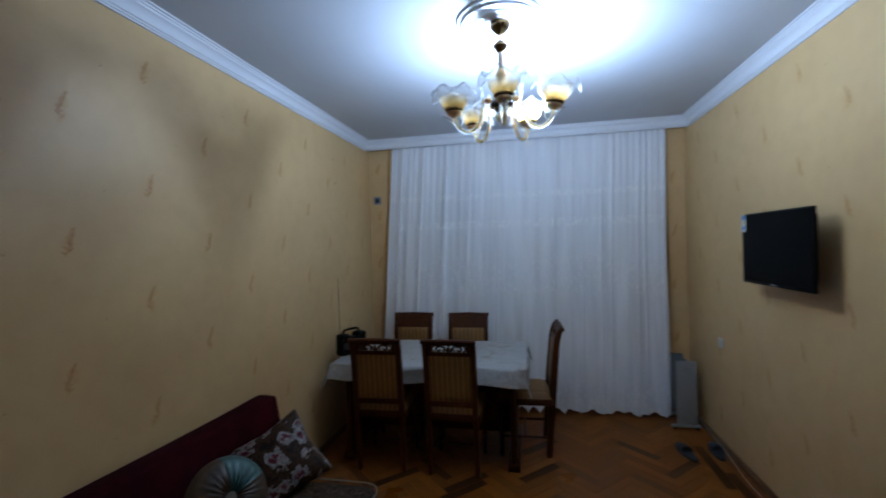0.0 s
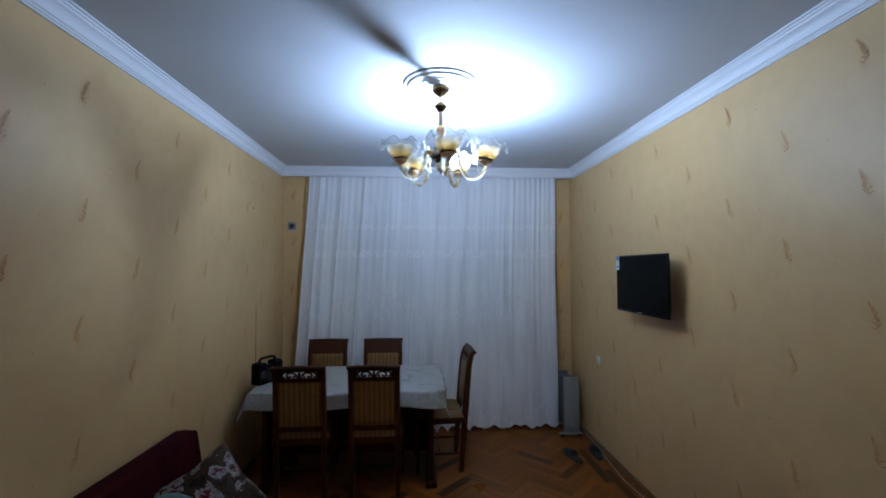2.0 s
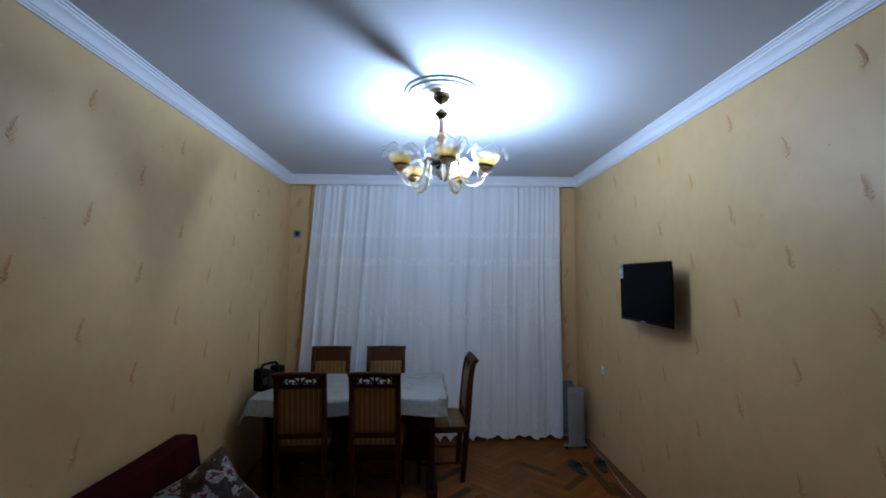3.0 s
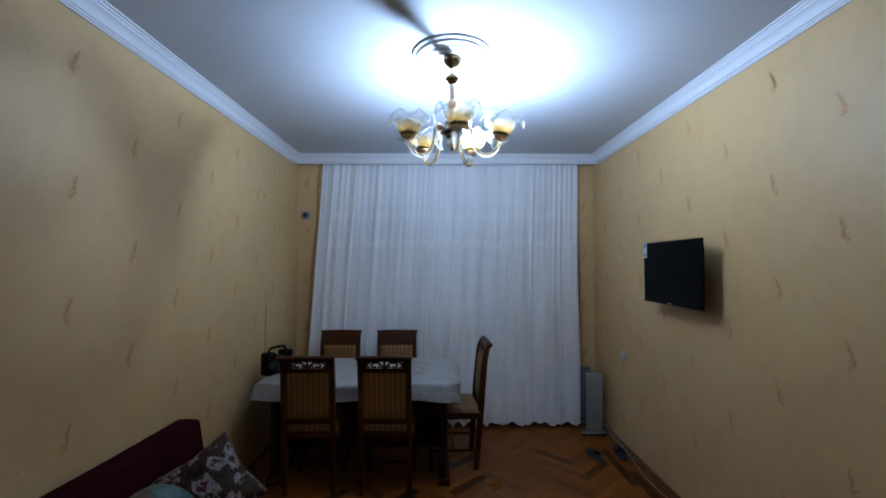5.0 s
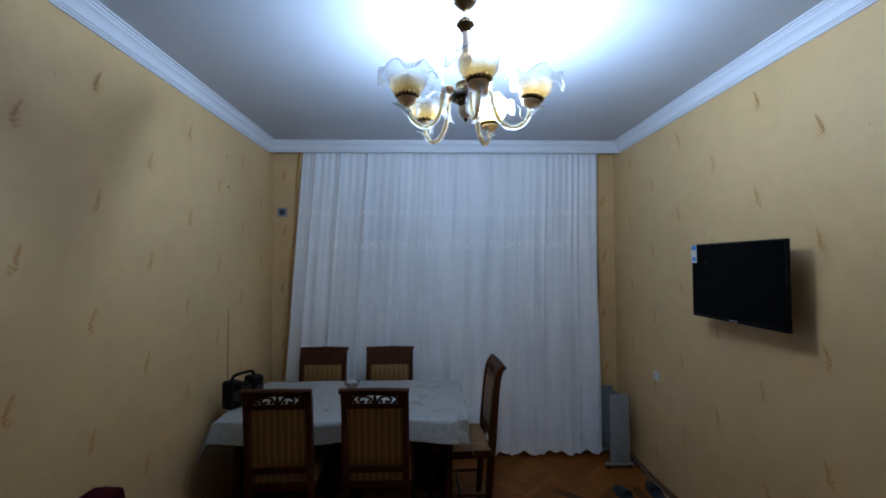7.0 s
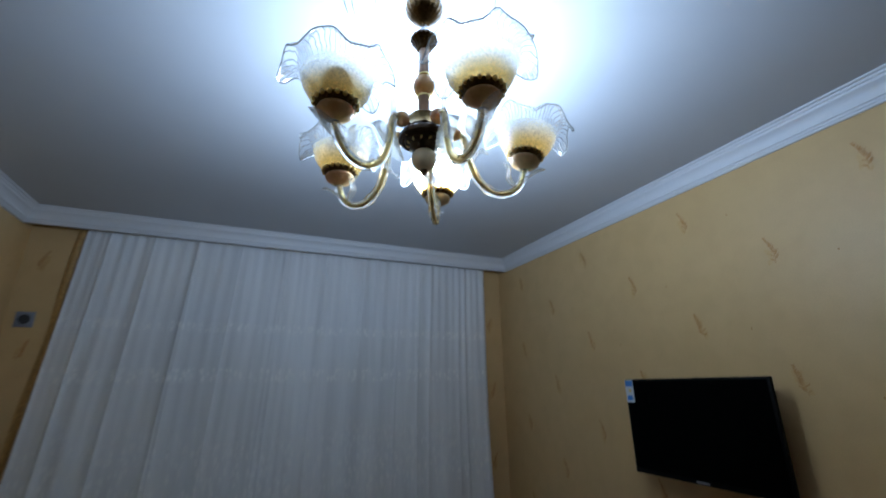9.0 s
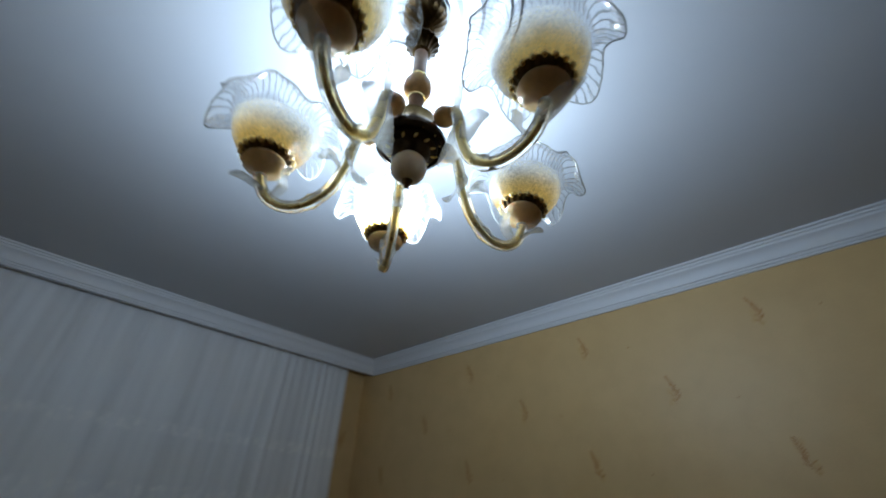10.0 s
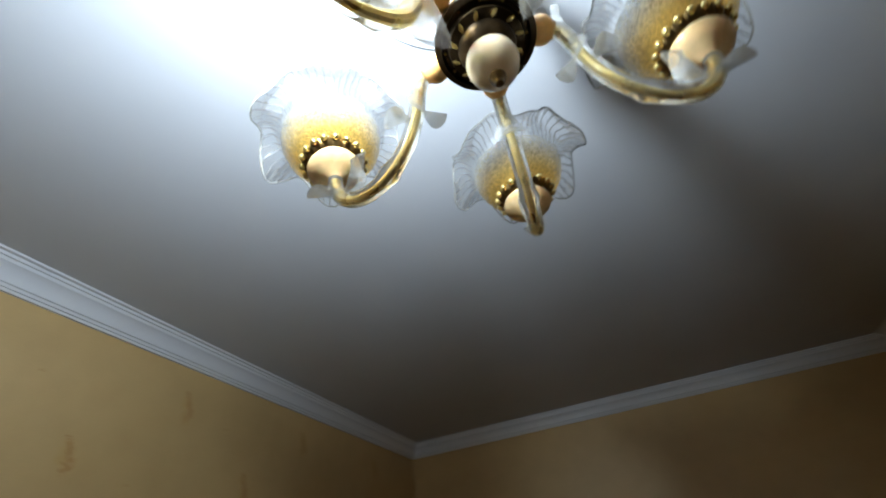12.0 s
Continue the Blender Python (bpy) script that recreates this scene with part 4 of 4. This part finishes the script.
# unseen, assumed panels in place of legs; they block light under the table
for x in (-hx + 0.10, hx - 0.10):
    part("end_panel", box(x - 0.02, x + 0.02, -hy + 0.085, hy - 0.085, 0.05, TZ - 0.036, bevel=0.004), M_WOOD, table)
    part("plinth", box(x - 0.045, x + 0.045, -hy + 0.065, hy - 0.065, 0.0, 0.052, bevel=0.010), M_WOOD, table)
part("long_panel", box(-hx + 0.122, hx - 0.122, -0.015, 0.015, 0.14, TZ - 0.036, bevel=0.004), M_WOOD, table)


def cloth_point(u, v):
    o = 0.118
    x, y = TX0 - o + (TX1 - TX0 + 2 * o) * u, TY0 - o + (TY1 - TY0 + 2 * o) * v
    cx, cy = min(max(x, TX0), TX1), min(max(y, TY0), TY1)
    dx, dy = x - cx, y - cy
    far_, near_ = max(abs(dx), abs(dy)), min(abs(dx), abs(dy))
    wave = 0.010 * math.sin(x * 17 + 1.3 * math.sin(y * 9)) + 0.009 * math.sin(y * 21 + x * 5)
    k = min(1.0, far_ / 0.012)
    out = (0.010 + 0.10 * far_ + 0.8 * wave) * k
    sx, sy = (0 if dx == 0 else math.copysign(1, dx)), (0 if dy == 0 else math.copysign(1, dy))
    px = cx + sx * (out * (0.75 if sy else 1) + 0.24 * near_)
    py = cy + sy * (out * (0.75 if sx else 1) + 0.24 * near_)
    wrinkle = 0.0022 * noise.noise((x * 9, y * 9, 0)) + 0.0012 * abs(math.sin(x * 8.7)) ** 30
    hem = 0.010 * math.sin(x * 6.1 + 2.0 * y) * far_ / 0.12
    z = TZ + 0.0022 + wrinkle - far_ * 0.98 - near_ * 0.72 + hem
    return (max(0.012, px), py, z)


tagged(part("tablecloth", grid(150, 110, cloth_point), M_CLOTH, smooth=180), "pale grey-white satin tablecloth draped over the dining table", "tablecloth")


# ---- chairs: seat towards +y, back at -y, x across ----
def stile_path(x):
    return spline([(x, -0.150, 0.0), (x, -0.165, 0.20), (x, -0.185, 0.44), (x, -0.190, 0.52), (x, -0.205, 0.70), (x, -0.222, 0.86), (x, -0.240, 0.935), (x, -0.262, 0.970)], 5)


def back_y(z):
    pts = [(0.0, -0.150), (0.44, -0.185), (0.52, -0.190), (0.70, -0.205), (0.86, -0.222), (0.935, -0.240), (0.975, -0.262)]
    return float(np.interp(z, [p[0] for p in pts], [p[1] for p in pts]))


def bar(points, half_x, half_y):
    """A squared bar with eased edges along points that rise in z; half_y: a function of 0..1."""
    bm = bmesh.new()
    rows = []
    for i, p in enumerate(points):
        hy_ = half_y(i / (len(points) - 1))
        e = 0.006
        rows.append([bm.verts.new(p + Vector((x, y, 0))) for x, y in ((-half_x + e, -hy_), (half_x - e, -hy_), (half_x, -hy_ + e), (half_x, hy_ - e), (half_x - e, hy_), (-half_x + e, hy_), (-half_x, hy_ - e), (-half_x, -hy_ + e))])
    for a, b in zip(rows, rows[1:]):
        for k in range(8):
            bm.faces.new((a[k], a[(k + 1) % 8], b[(k + 1) % 8], b[k]))
    bm.faces.new(rows[0])
    bm.faces.new(rows[-1])
    return bm


def dining_chair(label, pierced=True):
    c = thing("dining_chair", Matrix.Identity(4), label, "chair", "dining chairs")
    hw = 0.186
    for x in (-hw + 0.018, hw - 0.018):
        part("back_leg", bar(stile_path(x), 0.017, lambda t: 0.026 - 0.006 * abs(2 * t - 0.9)), M_WOOD, c)
    for x in (-0.175, 0.175):
        bm = bmesh.new()
        add_lathe(bm, [(0.0, 0.0), (0.014, 0.0), (0.018, 0.03), (0.015, 0.06), (0.022, 0.30), (0.026, 0.36), (0.020, 0.38), (0.026, 0.40), (0.026, 0.445)], 14, (x, 0.205, 0))
        part("front_leg", bm, M_WOOD, c)
    part("seat_frame", box(-0.20, 0.20, -0.185, 0.228, 0.395, 0.446, bevel=0.008), M_WOOD, c)
    def seat(u, v):
        x, y = -0.195 + 0.39 * u, -0.175 + 0.40 * v
        e = max(0.0, (1 - (2 * u - 1) ** 8) * (1 - (2 * v - 1) ** 8))
        return (x, y, 0.447 + 0.048 * e ** 0.4)
    part("seat", grid(18, 18, seat), M_STRIPE, c, "gold-striped upholstered seat", smooth=180)
    inner = hw - 0.036
    # upholstered panel between the stiles, bulging on both faces
    def panel(sgn):
        def fn(u, v):
            z = 0.536 + 0.329 * v
            e = max(0.0, (1 - (2 * u - 1) ** 6) * (1 - (2 * v - 1) ** 6)) ** 0.5
            return (-inner + 2 * inner * u, back_y(z) + sgn * (0.004 + (0.016 if sgn > 0 else 0.007) * e), z)
        return fn
    bm = grid(14, 14, panel(1))
    merge(bm, grid(14, 14, panel(-1)))
    part("backrest", bm, M_STRIPE, c, "gold-striped upholstered back panel", smooth=60)
    def rail(z0, z1, depth, nm, lb=""):
        b = bmesh.new()
        n = 12
        rows = []
        for i in range(n + 1):
            x = -inner - 0.008 + (2 * inner + 0.016) * i / n
            rows.append([b.verts.new((x, back_y(z) + d, z)) for z, d in ((z0, -depth), (z1, -depth), (z1, depth), (z0, depth))])
        for p, q in zip(rows, rows[1:]):
            for k in range(4):
                b.faces.new((p[k], p[(k + 1) % 4], q[(k + 1) % 4], q[k]))
        b.faces.new(rows[0])
        b.faces.new(rows[-1])
        bmesh.ops.bevel(b, geom=[e for e in b.edges if e.calc_face_angle(0) > 1.0], offset=0.003, segments=2, affect="EDGES")
        return part(nm, b, M_WOOD, c, lb)
    rail(0.503, 0.540, 0.014, "lower_rail")
    if pierced:
        rail(0.862, 0.891, 0.011, "upper_rail")
        rail(0.940, 0.962, 0.012, "crest_rail")
        bm = bmesh.new()
        def at(x, z):
            return (x, back_y(z), z)
        for s in (-1, 1):
            add_tube(bm, spline([at(s * 0.008, 0.889), at(s * 0.030, 0.922), at(s * 0.062, 0.932), at(s * 0.090, 0.915), at(s * 0.078, 0.898), at(s * 0.055, 0.905)], 4), 0.0075, 6)
            add_tube(bm, spline([at(s * 0.055, 0.932), at(s * 0.095, 0.938), at(s * 0.125, 0.915), at(s * 0.148, 0.893)], 4), 0.0085, 6)
            add_tube(bm, spline([at(s * 0.100, 0.893), at(s * 0.118, 0.905), at(s * 0.140, 0.932)], 4), 0.0075, 6)
            add_ball(bm, at(s * 0.035, 0.902), 0.009, 0.007, 0.009, 8)
            add_box(bm, s * 0.137 - 0.014, s * 0.137 + 0.014, back_y(0.915) - 0.009, back_y(0.915) + 0.009, 0.885, 0.945, bevel=0.004)
        add_tube(bm, [at(0, 0.886), at(0, 0.915), at(0, 0.945)], lambda t: 0.009 * (1 - 0.7 * abs(2 * t - 1)) + 0.002, 6)
        part("carving", bm, M_WOOD, c, "pierced scrollwork carving")
    else:
        rail(0.850, 0.962, 0.012, "crest_rail", "solid polished wooden crest")
    bm = tube([(-hw - 0.004, back_y(0.968) - 0.004, 0.966), (0, back_y(0.968) - 0.006, 0.971), (hw + 0.004, back_y(0.968) - 0.004, 0.966)], 0.019, 12, 0.8)
    part("crest_roll", bm, M_WOOD, c)
    for x in (-0.172, 0.172):
        part("stretcher", tube([(x, -0.158, 0.15), (x, 0.205, 0.15)], 0.010, 8), M_WOOD, c)
    part("cross_stretcher", tube([(-0.172, 0.02, 0.15), (0.172, 0.02, 0.15)], 0.010, 8), M_WOOD, c)
    return c


carved = dining_chair("dark wooden dining chair, gold-striped back, pierced carved crest")
carved.matrix_basis = pose(0.571, 3.86, 0, 0, 0, 1.5)
copy_thing(carved, pose(1.110, 3.86, 0, 0, 0, -1))
side_chair = copy_thing(carved, pose(1.615, 4.235, 0, 0, 0, 93))
side_chair["label"] = "dark wooden dining chair at the table's end, seen edge-on"
plain = dining_chair("dark wooden dining chair with plain crest, before the curtain", False)
plain.matrix_basis = pose(0.552, 4.50, 0, 0, 0, 180)
copy_thing(plain, pose(1.086, 4.50, 0, 0, 0, 181))

# ---- on the table ----
radio = thing("radio", pose(0.205, 4.06, TZ + 0.004, 0, 0, 63), "black portable radio with handle and raised aerial on the table", "radio")
part("body", box(-0.045, 0.045, -0.036, 0.036, 0.0, 0.140, bevel=0.008, seg=2), M_BLACK, radio)
part("front_panel", box(-0.036, 0.036, -0.0385, -0.0365, 0.02, 0.125, bevel=0.001), M_STEEL, radio, "dull dark dial panel")
for x in (-0.082, 0.082):
    lobe = part("speaker_box", box(x - 0.042, x + 0.042, -0.048, 0.048, 0.0, 0.172, bevel=0.018, seg=3), M_BLACK, radio)
    trim = [(x + 0.036 * a, -0.0485, 0.086 + 0.078 * b) for a, b in ((-1, -0.8), (-1, 0.8), (-0.8, 1), (0.8, 1), (1, 0.8), (1, -0.8), (0.8, -1), (-0.8, -1), (-1, -0.8))]
    part("trim", tube(trim, 0.0022, 6), M_STEEL, lobe, "dull metal trim round the speaker")
    part("speaker", lathe([(0.0, 0.004), (0.018, 0.001), (0.028, 0.0045), (0.031, 0.0)], 24), M_STEEL, lobe, at=pose(x, -0.049, 0.080, 90, 0, 0))
part("handle", tube(spline([(-0.082, 0.0, 0.165), (-0.076, 0.0, 0.188), (-0.050, 0.0, 0.200), (0.050, 0.0, 0.200), (0.076, 0.0, 0.188), (0.082, 0.0, 0.165)], 5), 0.010, 8), M_BLACK, radio)
part("aerial", tube([(-0.09, 0.03, 0.16), (-0.087, 0.035, 0.62)], lambda t: 0.0022 - 0.001 * t, 6), M_STEEL, radio)
bowl = thing("sugar_bowl", pose(0.84, 4.40, TZ + 0.004), "small patterned china bowl standing on the tablecloth", "bowl")
part("body", lathe([(0.0, 0.0), (0.028, 0.0), (0.032, 0.006), (0.052, 0.025), (0.058, 0.045), (0.055, 0.046), (0.048, 0.025), (0.0, 0.010)], 32), M_BOWLPRINT, bowl)
bm = bmesh.new()
for i in range(14):
    a = i * 2.4
    add_ball(bm, (0.030 * math.sqrt(i / 14) * math.cos(a), 0.030 * math.sqrt(i / 14) * math.sin(a), 0.045), 0.011, 0.009, 0.009, 8)
part("sweets", bm, M_WHITE, bowl, "white wrapped sweets")

# ---- oil radiator ----
heater = thing("oil_radiator", pose(2.933, 4.70, 0), "grey upright oil radiator with finned body beside the curtain", "radiator")
part("front_cover", box(-0.074, 0.082, 0.0, 0.030, 0.045, 0.585, bevel=0.010), M_HEATF, heater, "pale grey flat front cover")
fin = mesh_of("fin", box(-0.046, 0.060, -0.008, 0.008, 0.09, 0.560, bevel=0.0075), M_HEAT)
for i in range(6):
    place("fin", fin, heater, Matrix.Translation((0, 0.056 + i * 0.040, 0)))
part("control_box", box(-0.072, 0.066, 0.270, 0.325, 0.10, 0.580, bevel=0.012), M_HEAT, heater)
for z in (0.105, 0.525):
    part("hub_cap", lathe([(0.034, 0.0), (0.034, 0.008), (0.028, 0.016), (0.0, 0.020)], 28), M_HEATF, heater, "round raised cap", at=pose(0, 0.0, z, 90, 0, 0))
    part("oil_tube", tube([(0, 0.02, z), (0, 0.29, z)], 0.024, 14), M_HEAT, heater)
for y in (0.012, 0.29):
    part("foot", box(-0.118, 0.105, y - 0.018, y + 0.018, 0.026, 0.044, bevel=0.004), M_HEATF, heater)
    for x in (-0.095, 0.085):
        part("castor", lathe([(0.0, -0.009), (0.012, -0.009), (0.013, 0), (0.012, 0.009), (0.0, 0.009)], 16), M_BLACK, heater, at=pose(x, y, 0.0135, 90, 0, 90))
cord = spline([(3.005, 4.86, 0.10), (3.03, 4.74, 0.10), (3.055, 4.62, 0.06), (3.06, 4.48, 0.035), (3.055, 4.30, 0.034), (3.05, 4.10, 0.006), (3.035, 3.85, 0.005), (3.05, 3.60, 0.005), (3.06, 3.30, 0.005)], 6)
tagged(part("power_cord", tube(cord, 0.0016, 6), M_WHITE), "white power cord lying along the baseboard", "cord")


# ---- slippers ----
def slipper(label):
    c = thing("slipper", Matrix.Identity(4), label, "slipper", "pair of slippers")
    def outline(t):
        return 0.045 * math.sin(math.pi * min(1, t * 0.93 + 0.05)) ** 0.5 * (0.82 + 0.25 * t)
    bm = bmesh.new()
    rows = []
    for i in range(15):
        t = i / 14
        w = outline(t)
        rows.append([bm.verts.new((s * w, -0.13 + 0.26 * t, z)) for s, z in ((-1, 0), (-1, 0.016), (-0.6, 0.019), (0.6, 0.019), (1, 0.016), (1, 0))])
    for a, b in zip(rows, rows[1:]):
        for k in range(6):
            bm.faces.new((a[k], a[(k + 1) % 6], b[(k + 1) % 6], b[k]))
    bm.faces.new(rows[0])
    bm.faces.new(rows[-1])
    part("sole", bm, M_SLIP, c)
    def upper(u, v):
        t = 0.45 + 0.52 * v
        w, a = outline(t) * 1.03, math.pi * u
        return (-w * math.cos(a), -0.13 + 0.26 * t, 0.014 + 0.048 * (1 - 0.55 * v ** 2) * math.sin(a) ** 0.8)
    part("upper", grid(14, 10, upper, 0.004), M_SLIP, c)
    return c


sl = slipper("dark navy felt slipper lying on the parquet")
sl.matrix_basis = pose(2.782, 4.27, 0.0005, 0, 0, 12)
copy_thing(sl, pose(3.010, 4.315, 0.0005, 0, 0, -4))

# ---- sofa ----
sofa = thing("sofa", pose(0.03, 1.10, 0), "maroon velvet sofa with patterned brown seat against the wall", "sofa")
part("base", box(0.02, 0.78, 0.02, 1.72, 0.06, 0.30, bevel=0.02), M_MAROON, sofa)
for x in (0.08, 0.70):
    for y in (0.10, 1.62):
        part("foot", box(x - 0.03, x + 0.03, y - 0.03, y + 0.03, 0.0, 0.062, bevel=0.005), M_WOOD, sofa)


def rounded_slab(x0, x1, y0, y1, z0, z1, r, crown):
    bm = bmesh.new()
    n = 10
    ring = []
    for cx, cy, a0 in ((x1 - r, y1 - r, 0), (x0 + r, y1 - r, 90), (x0 + r, y0 + r, 180), (x1 - r, y0 + r, 270)):
        for k in range(n + 1):
            a = radians(a0 + 90 * k / n)
            ring.append((cx + r * math.cos(a), cy + r * math.sin(a)))
    mx, my = (x0 + x1) / 2, (y0 + y1) / 2
    rows = []
    for s, z in ((0.955, z0), (0.99, z0 + 0.015), (1.0, z0 + 0.04), (1.0, z1 - 0.035), (0.985, z1 - 0.012), (0.95, z1), (0.7, z1 + crown * 0.7), (0.35, z1 + crown), (0.02, z1 + crown)):
        rows.append([bm.verts.new((mx + (x - mx) * (1 - (1 - s) * (0.5 if s > 0.9 else 1)), my + (y - my) * s, z)) for x, y in ring])
    m = len(ring)
    for a, b in zip(rows, rows[1:]):
        for k in range(m):
            bm.faces.new((a[k], a[(k + 1) % m], b[(k + 1) % m], b[k]))
    bm.faces.new(rows[0])
    bm.faces.new(rows[-1])
    return bm, ring


bm, ring = rounded_slab(0.18, 0.87, 0.02, 1.72, 0.30, 0.415, 0.09, 0.016)
seat = part("seat", bm, M_PAISLEY, sofa, "brown paisley seat cushion", smooth=50)
part("piping", tube([(x, y, 0.414) for x, y in ring + ring[:1]], 0.0045, 8), M_PIPING, seat, "cream piping round the seat")
bm = bmesh.new()
rows = []
for i in range(33):
    t = i / 32
    y = 1.955 * t
    top = 0.757 + 0.035 * (1 - t) + 0.005 * math.sin(6 * t)
    sec = [(0.0, 0.28), (0.0, top - 0.012), (0.006, top - 0.002), (0.05, top), (0.116, top - 0.002), (0.126, top - 0.014), (0.165, 0.50), (0.19, 0.30)]
    rows.append([bm.verts.new((0.01 + x, y, z)) for x, z in sec])
for a, b in zip(rows, rows[1:]):
    for k in range(8):
        bm.faces.new((a[k], a[(k + 1) % 8], b[(k + 1) % 8], b[k]))
bm.faces.new(rows[0])
bm.faces.new(rows[-1])
bmesh.ops.bevel(bm, geom=[e for f in bm.faces if len(f.verts) == 8 for e in f.edges], offset=0.005, segments=2, affect="EDGES")
part("backrest", bm, M_MAROON, sofa, "long maroon velvet backrest", smooth=50)


def pillow(size, fat, corner=2.6):
    bm = bmesh.new()
    n = 24
    def point(u, v, s):
        a, b = 2 * u - 1, 2 * v - 1
        e = max(0.0, (1 - abs(a) ** corner) * (1 - abs(b) ** corner)) ** 0.55
        pinch = 1 - 0.13 * (1 - abs(a * b)) * max(abs(a), abs(b)) ** 4
        wr = (0.010 * noise.noise((a * 3, b * 3, s)) + 0.006 * noise.noise((a * 8 + b * 3, b * 5, s + 3))) * e
        return Vector((a * size / 2 * pinch, s * (fat / 2 * e + wr), b * size / 2 * pinch))
    for s in (-1, 1):
        merge(bm, grid(n, n, lambda u, v: point(u, v, s)))
    bmesh.ops.remove_doubles(bm, verts=bm.verts, dist=0.0005)
    return bm


tagged(part("floral_cushion", pillow(0.38, 0.14), M_FLORAL, smooth=180, at=pose(0.405, 2.70, 0.555, 0, 0, 28) @ pose(0, 0, 0, -40) @ pose(0, 0, 0, 0, -30)), "floral cushion in pink, white and brown leaning on the sofa back", "cushion")


def round_cushion():
    c = thing("round_cushion", pose(0.42, 2.30, 0.60, 62, 0, 60), "round satin cushion in teal and brown with a gathered centre", "cushion")
    def half(a0, a1, s):
        def fn(u, v):
            a, r = a0 + (a1 - a0) * u, v
            th = 0.072 * (1 - r ** 3.2) ** 0.5 * (1 - 0.55 * math.exp(-(r / 0.2) ** 2)) + 0.004 * math.sin(26 * a) * (1 - r) * r * 3
            return (0.165 * r * math.cos(a), 0.165 * r * math.sin(a), s * th)
        return fn
    for a0, a1, m, nm in ((0.3, 1.6, M_TEAL, "teal_gore"), (1.6, 3.4, M_TAN, "brown_gore"), (3.4, 4.9, M_TEAL, "teal_gore"), (4.9, 0.3 + 2 * math.pi, M_TAN, "brown_gore")):
        bm = grid(20, 12, half(a0, a1, 1))
        merge(bm, grid(20, 12, half(a0, a1, -1)))
        part(nm, bm, m, c, smooth=60)
    part("button", add_ball(bmesh.new(), (0, 0, 0.040), 0.026, 0.026, 0.012, 16), M_PIPING, c, "covered button at the centre")
    return c


round_cushion()

# ---- parquet strips, herringbone at forty-five degrees ----
PL, PW = 0.35, 0.070
plank = mesh_of("strip", box(0.0006, PL - 0.0006, 0.0006, PW - 0.0006, -0.006, 0.0, bevel=0.0009, seg=1), M_FLOOR)
plank_data = []
c45 = math.cos(math.radians(45))
for i in range(-140, 141):
    for j in range(-16, 17):
        ox, oy = i * PW + j * PL, i * PW - j * PL
        for kind in (0, 1):
            px, py = (ox, oy) if kind == 0 else (ox + PW, oy + PW)
            mx, my = (px + PL / 2, py + PW / 2) if kind == 0 else (px - PW / 2, py + PL / 2)
            x, y = c45 * (mx - my) + 1.6, c45 * (mx + my) + 2.5
            if -0.12 < x < W + 0.12 and YB - 0.12 < y < YF + 0.12:
                plank_data.append((x, y, kind, px, py))
near = sorted(plank_data, key=lambda p: (p[0] - 2.35) ** 2 + (p[1] - 4.25) ** 2)
rot = pose(1.6, 2.5, 0, 0, 0, 45)
verts, faces = [], []
for n_, (x, y, kind, px, py) in enumerate(near):
    m = rot @ pose(px, py, 0.0006 * ((n_ * 7) % 5) / 5, 0, 0, 90 * kind)
    if n_ < 290:
        place("strip", plank, floor, m)
    else:
        base = len(verts)
        verts += [tuple(m @ v.co) for v in plank.vertices]
        faces += [tuple(base + k for k in f.vertices) for f in plank.polygons]
me = bpy.data.meshes.new("far_strips")
me.from_pydata(verts, [], faces)
me.materials.append(M_FLOOR)
far = new("far_strips", me)
far.parent = floor
tagged(far, "herringbone oak strips", kind="stuff")

# border boards running along the east wall
BL, BW = 0.60, 0.068
board = mesh_of("border_board", box(0.0006, BW - 0.0006, 0.0006, BL - 0.0006, -0.002, 0.0016, bevel=0.0008, seg=1), M_FLOOR)
for row in range(3):
    y = YB + 0.018 - 0.21 * row
    while y < YF - 0.02:
        if y >= YB + 0.017 and y + BL < YF:
            place("border_board", board, floor, Matrix.Translation((W - 0.017 - BW * (row + 1), y, 0.0006)))
        y += BL
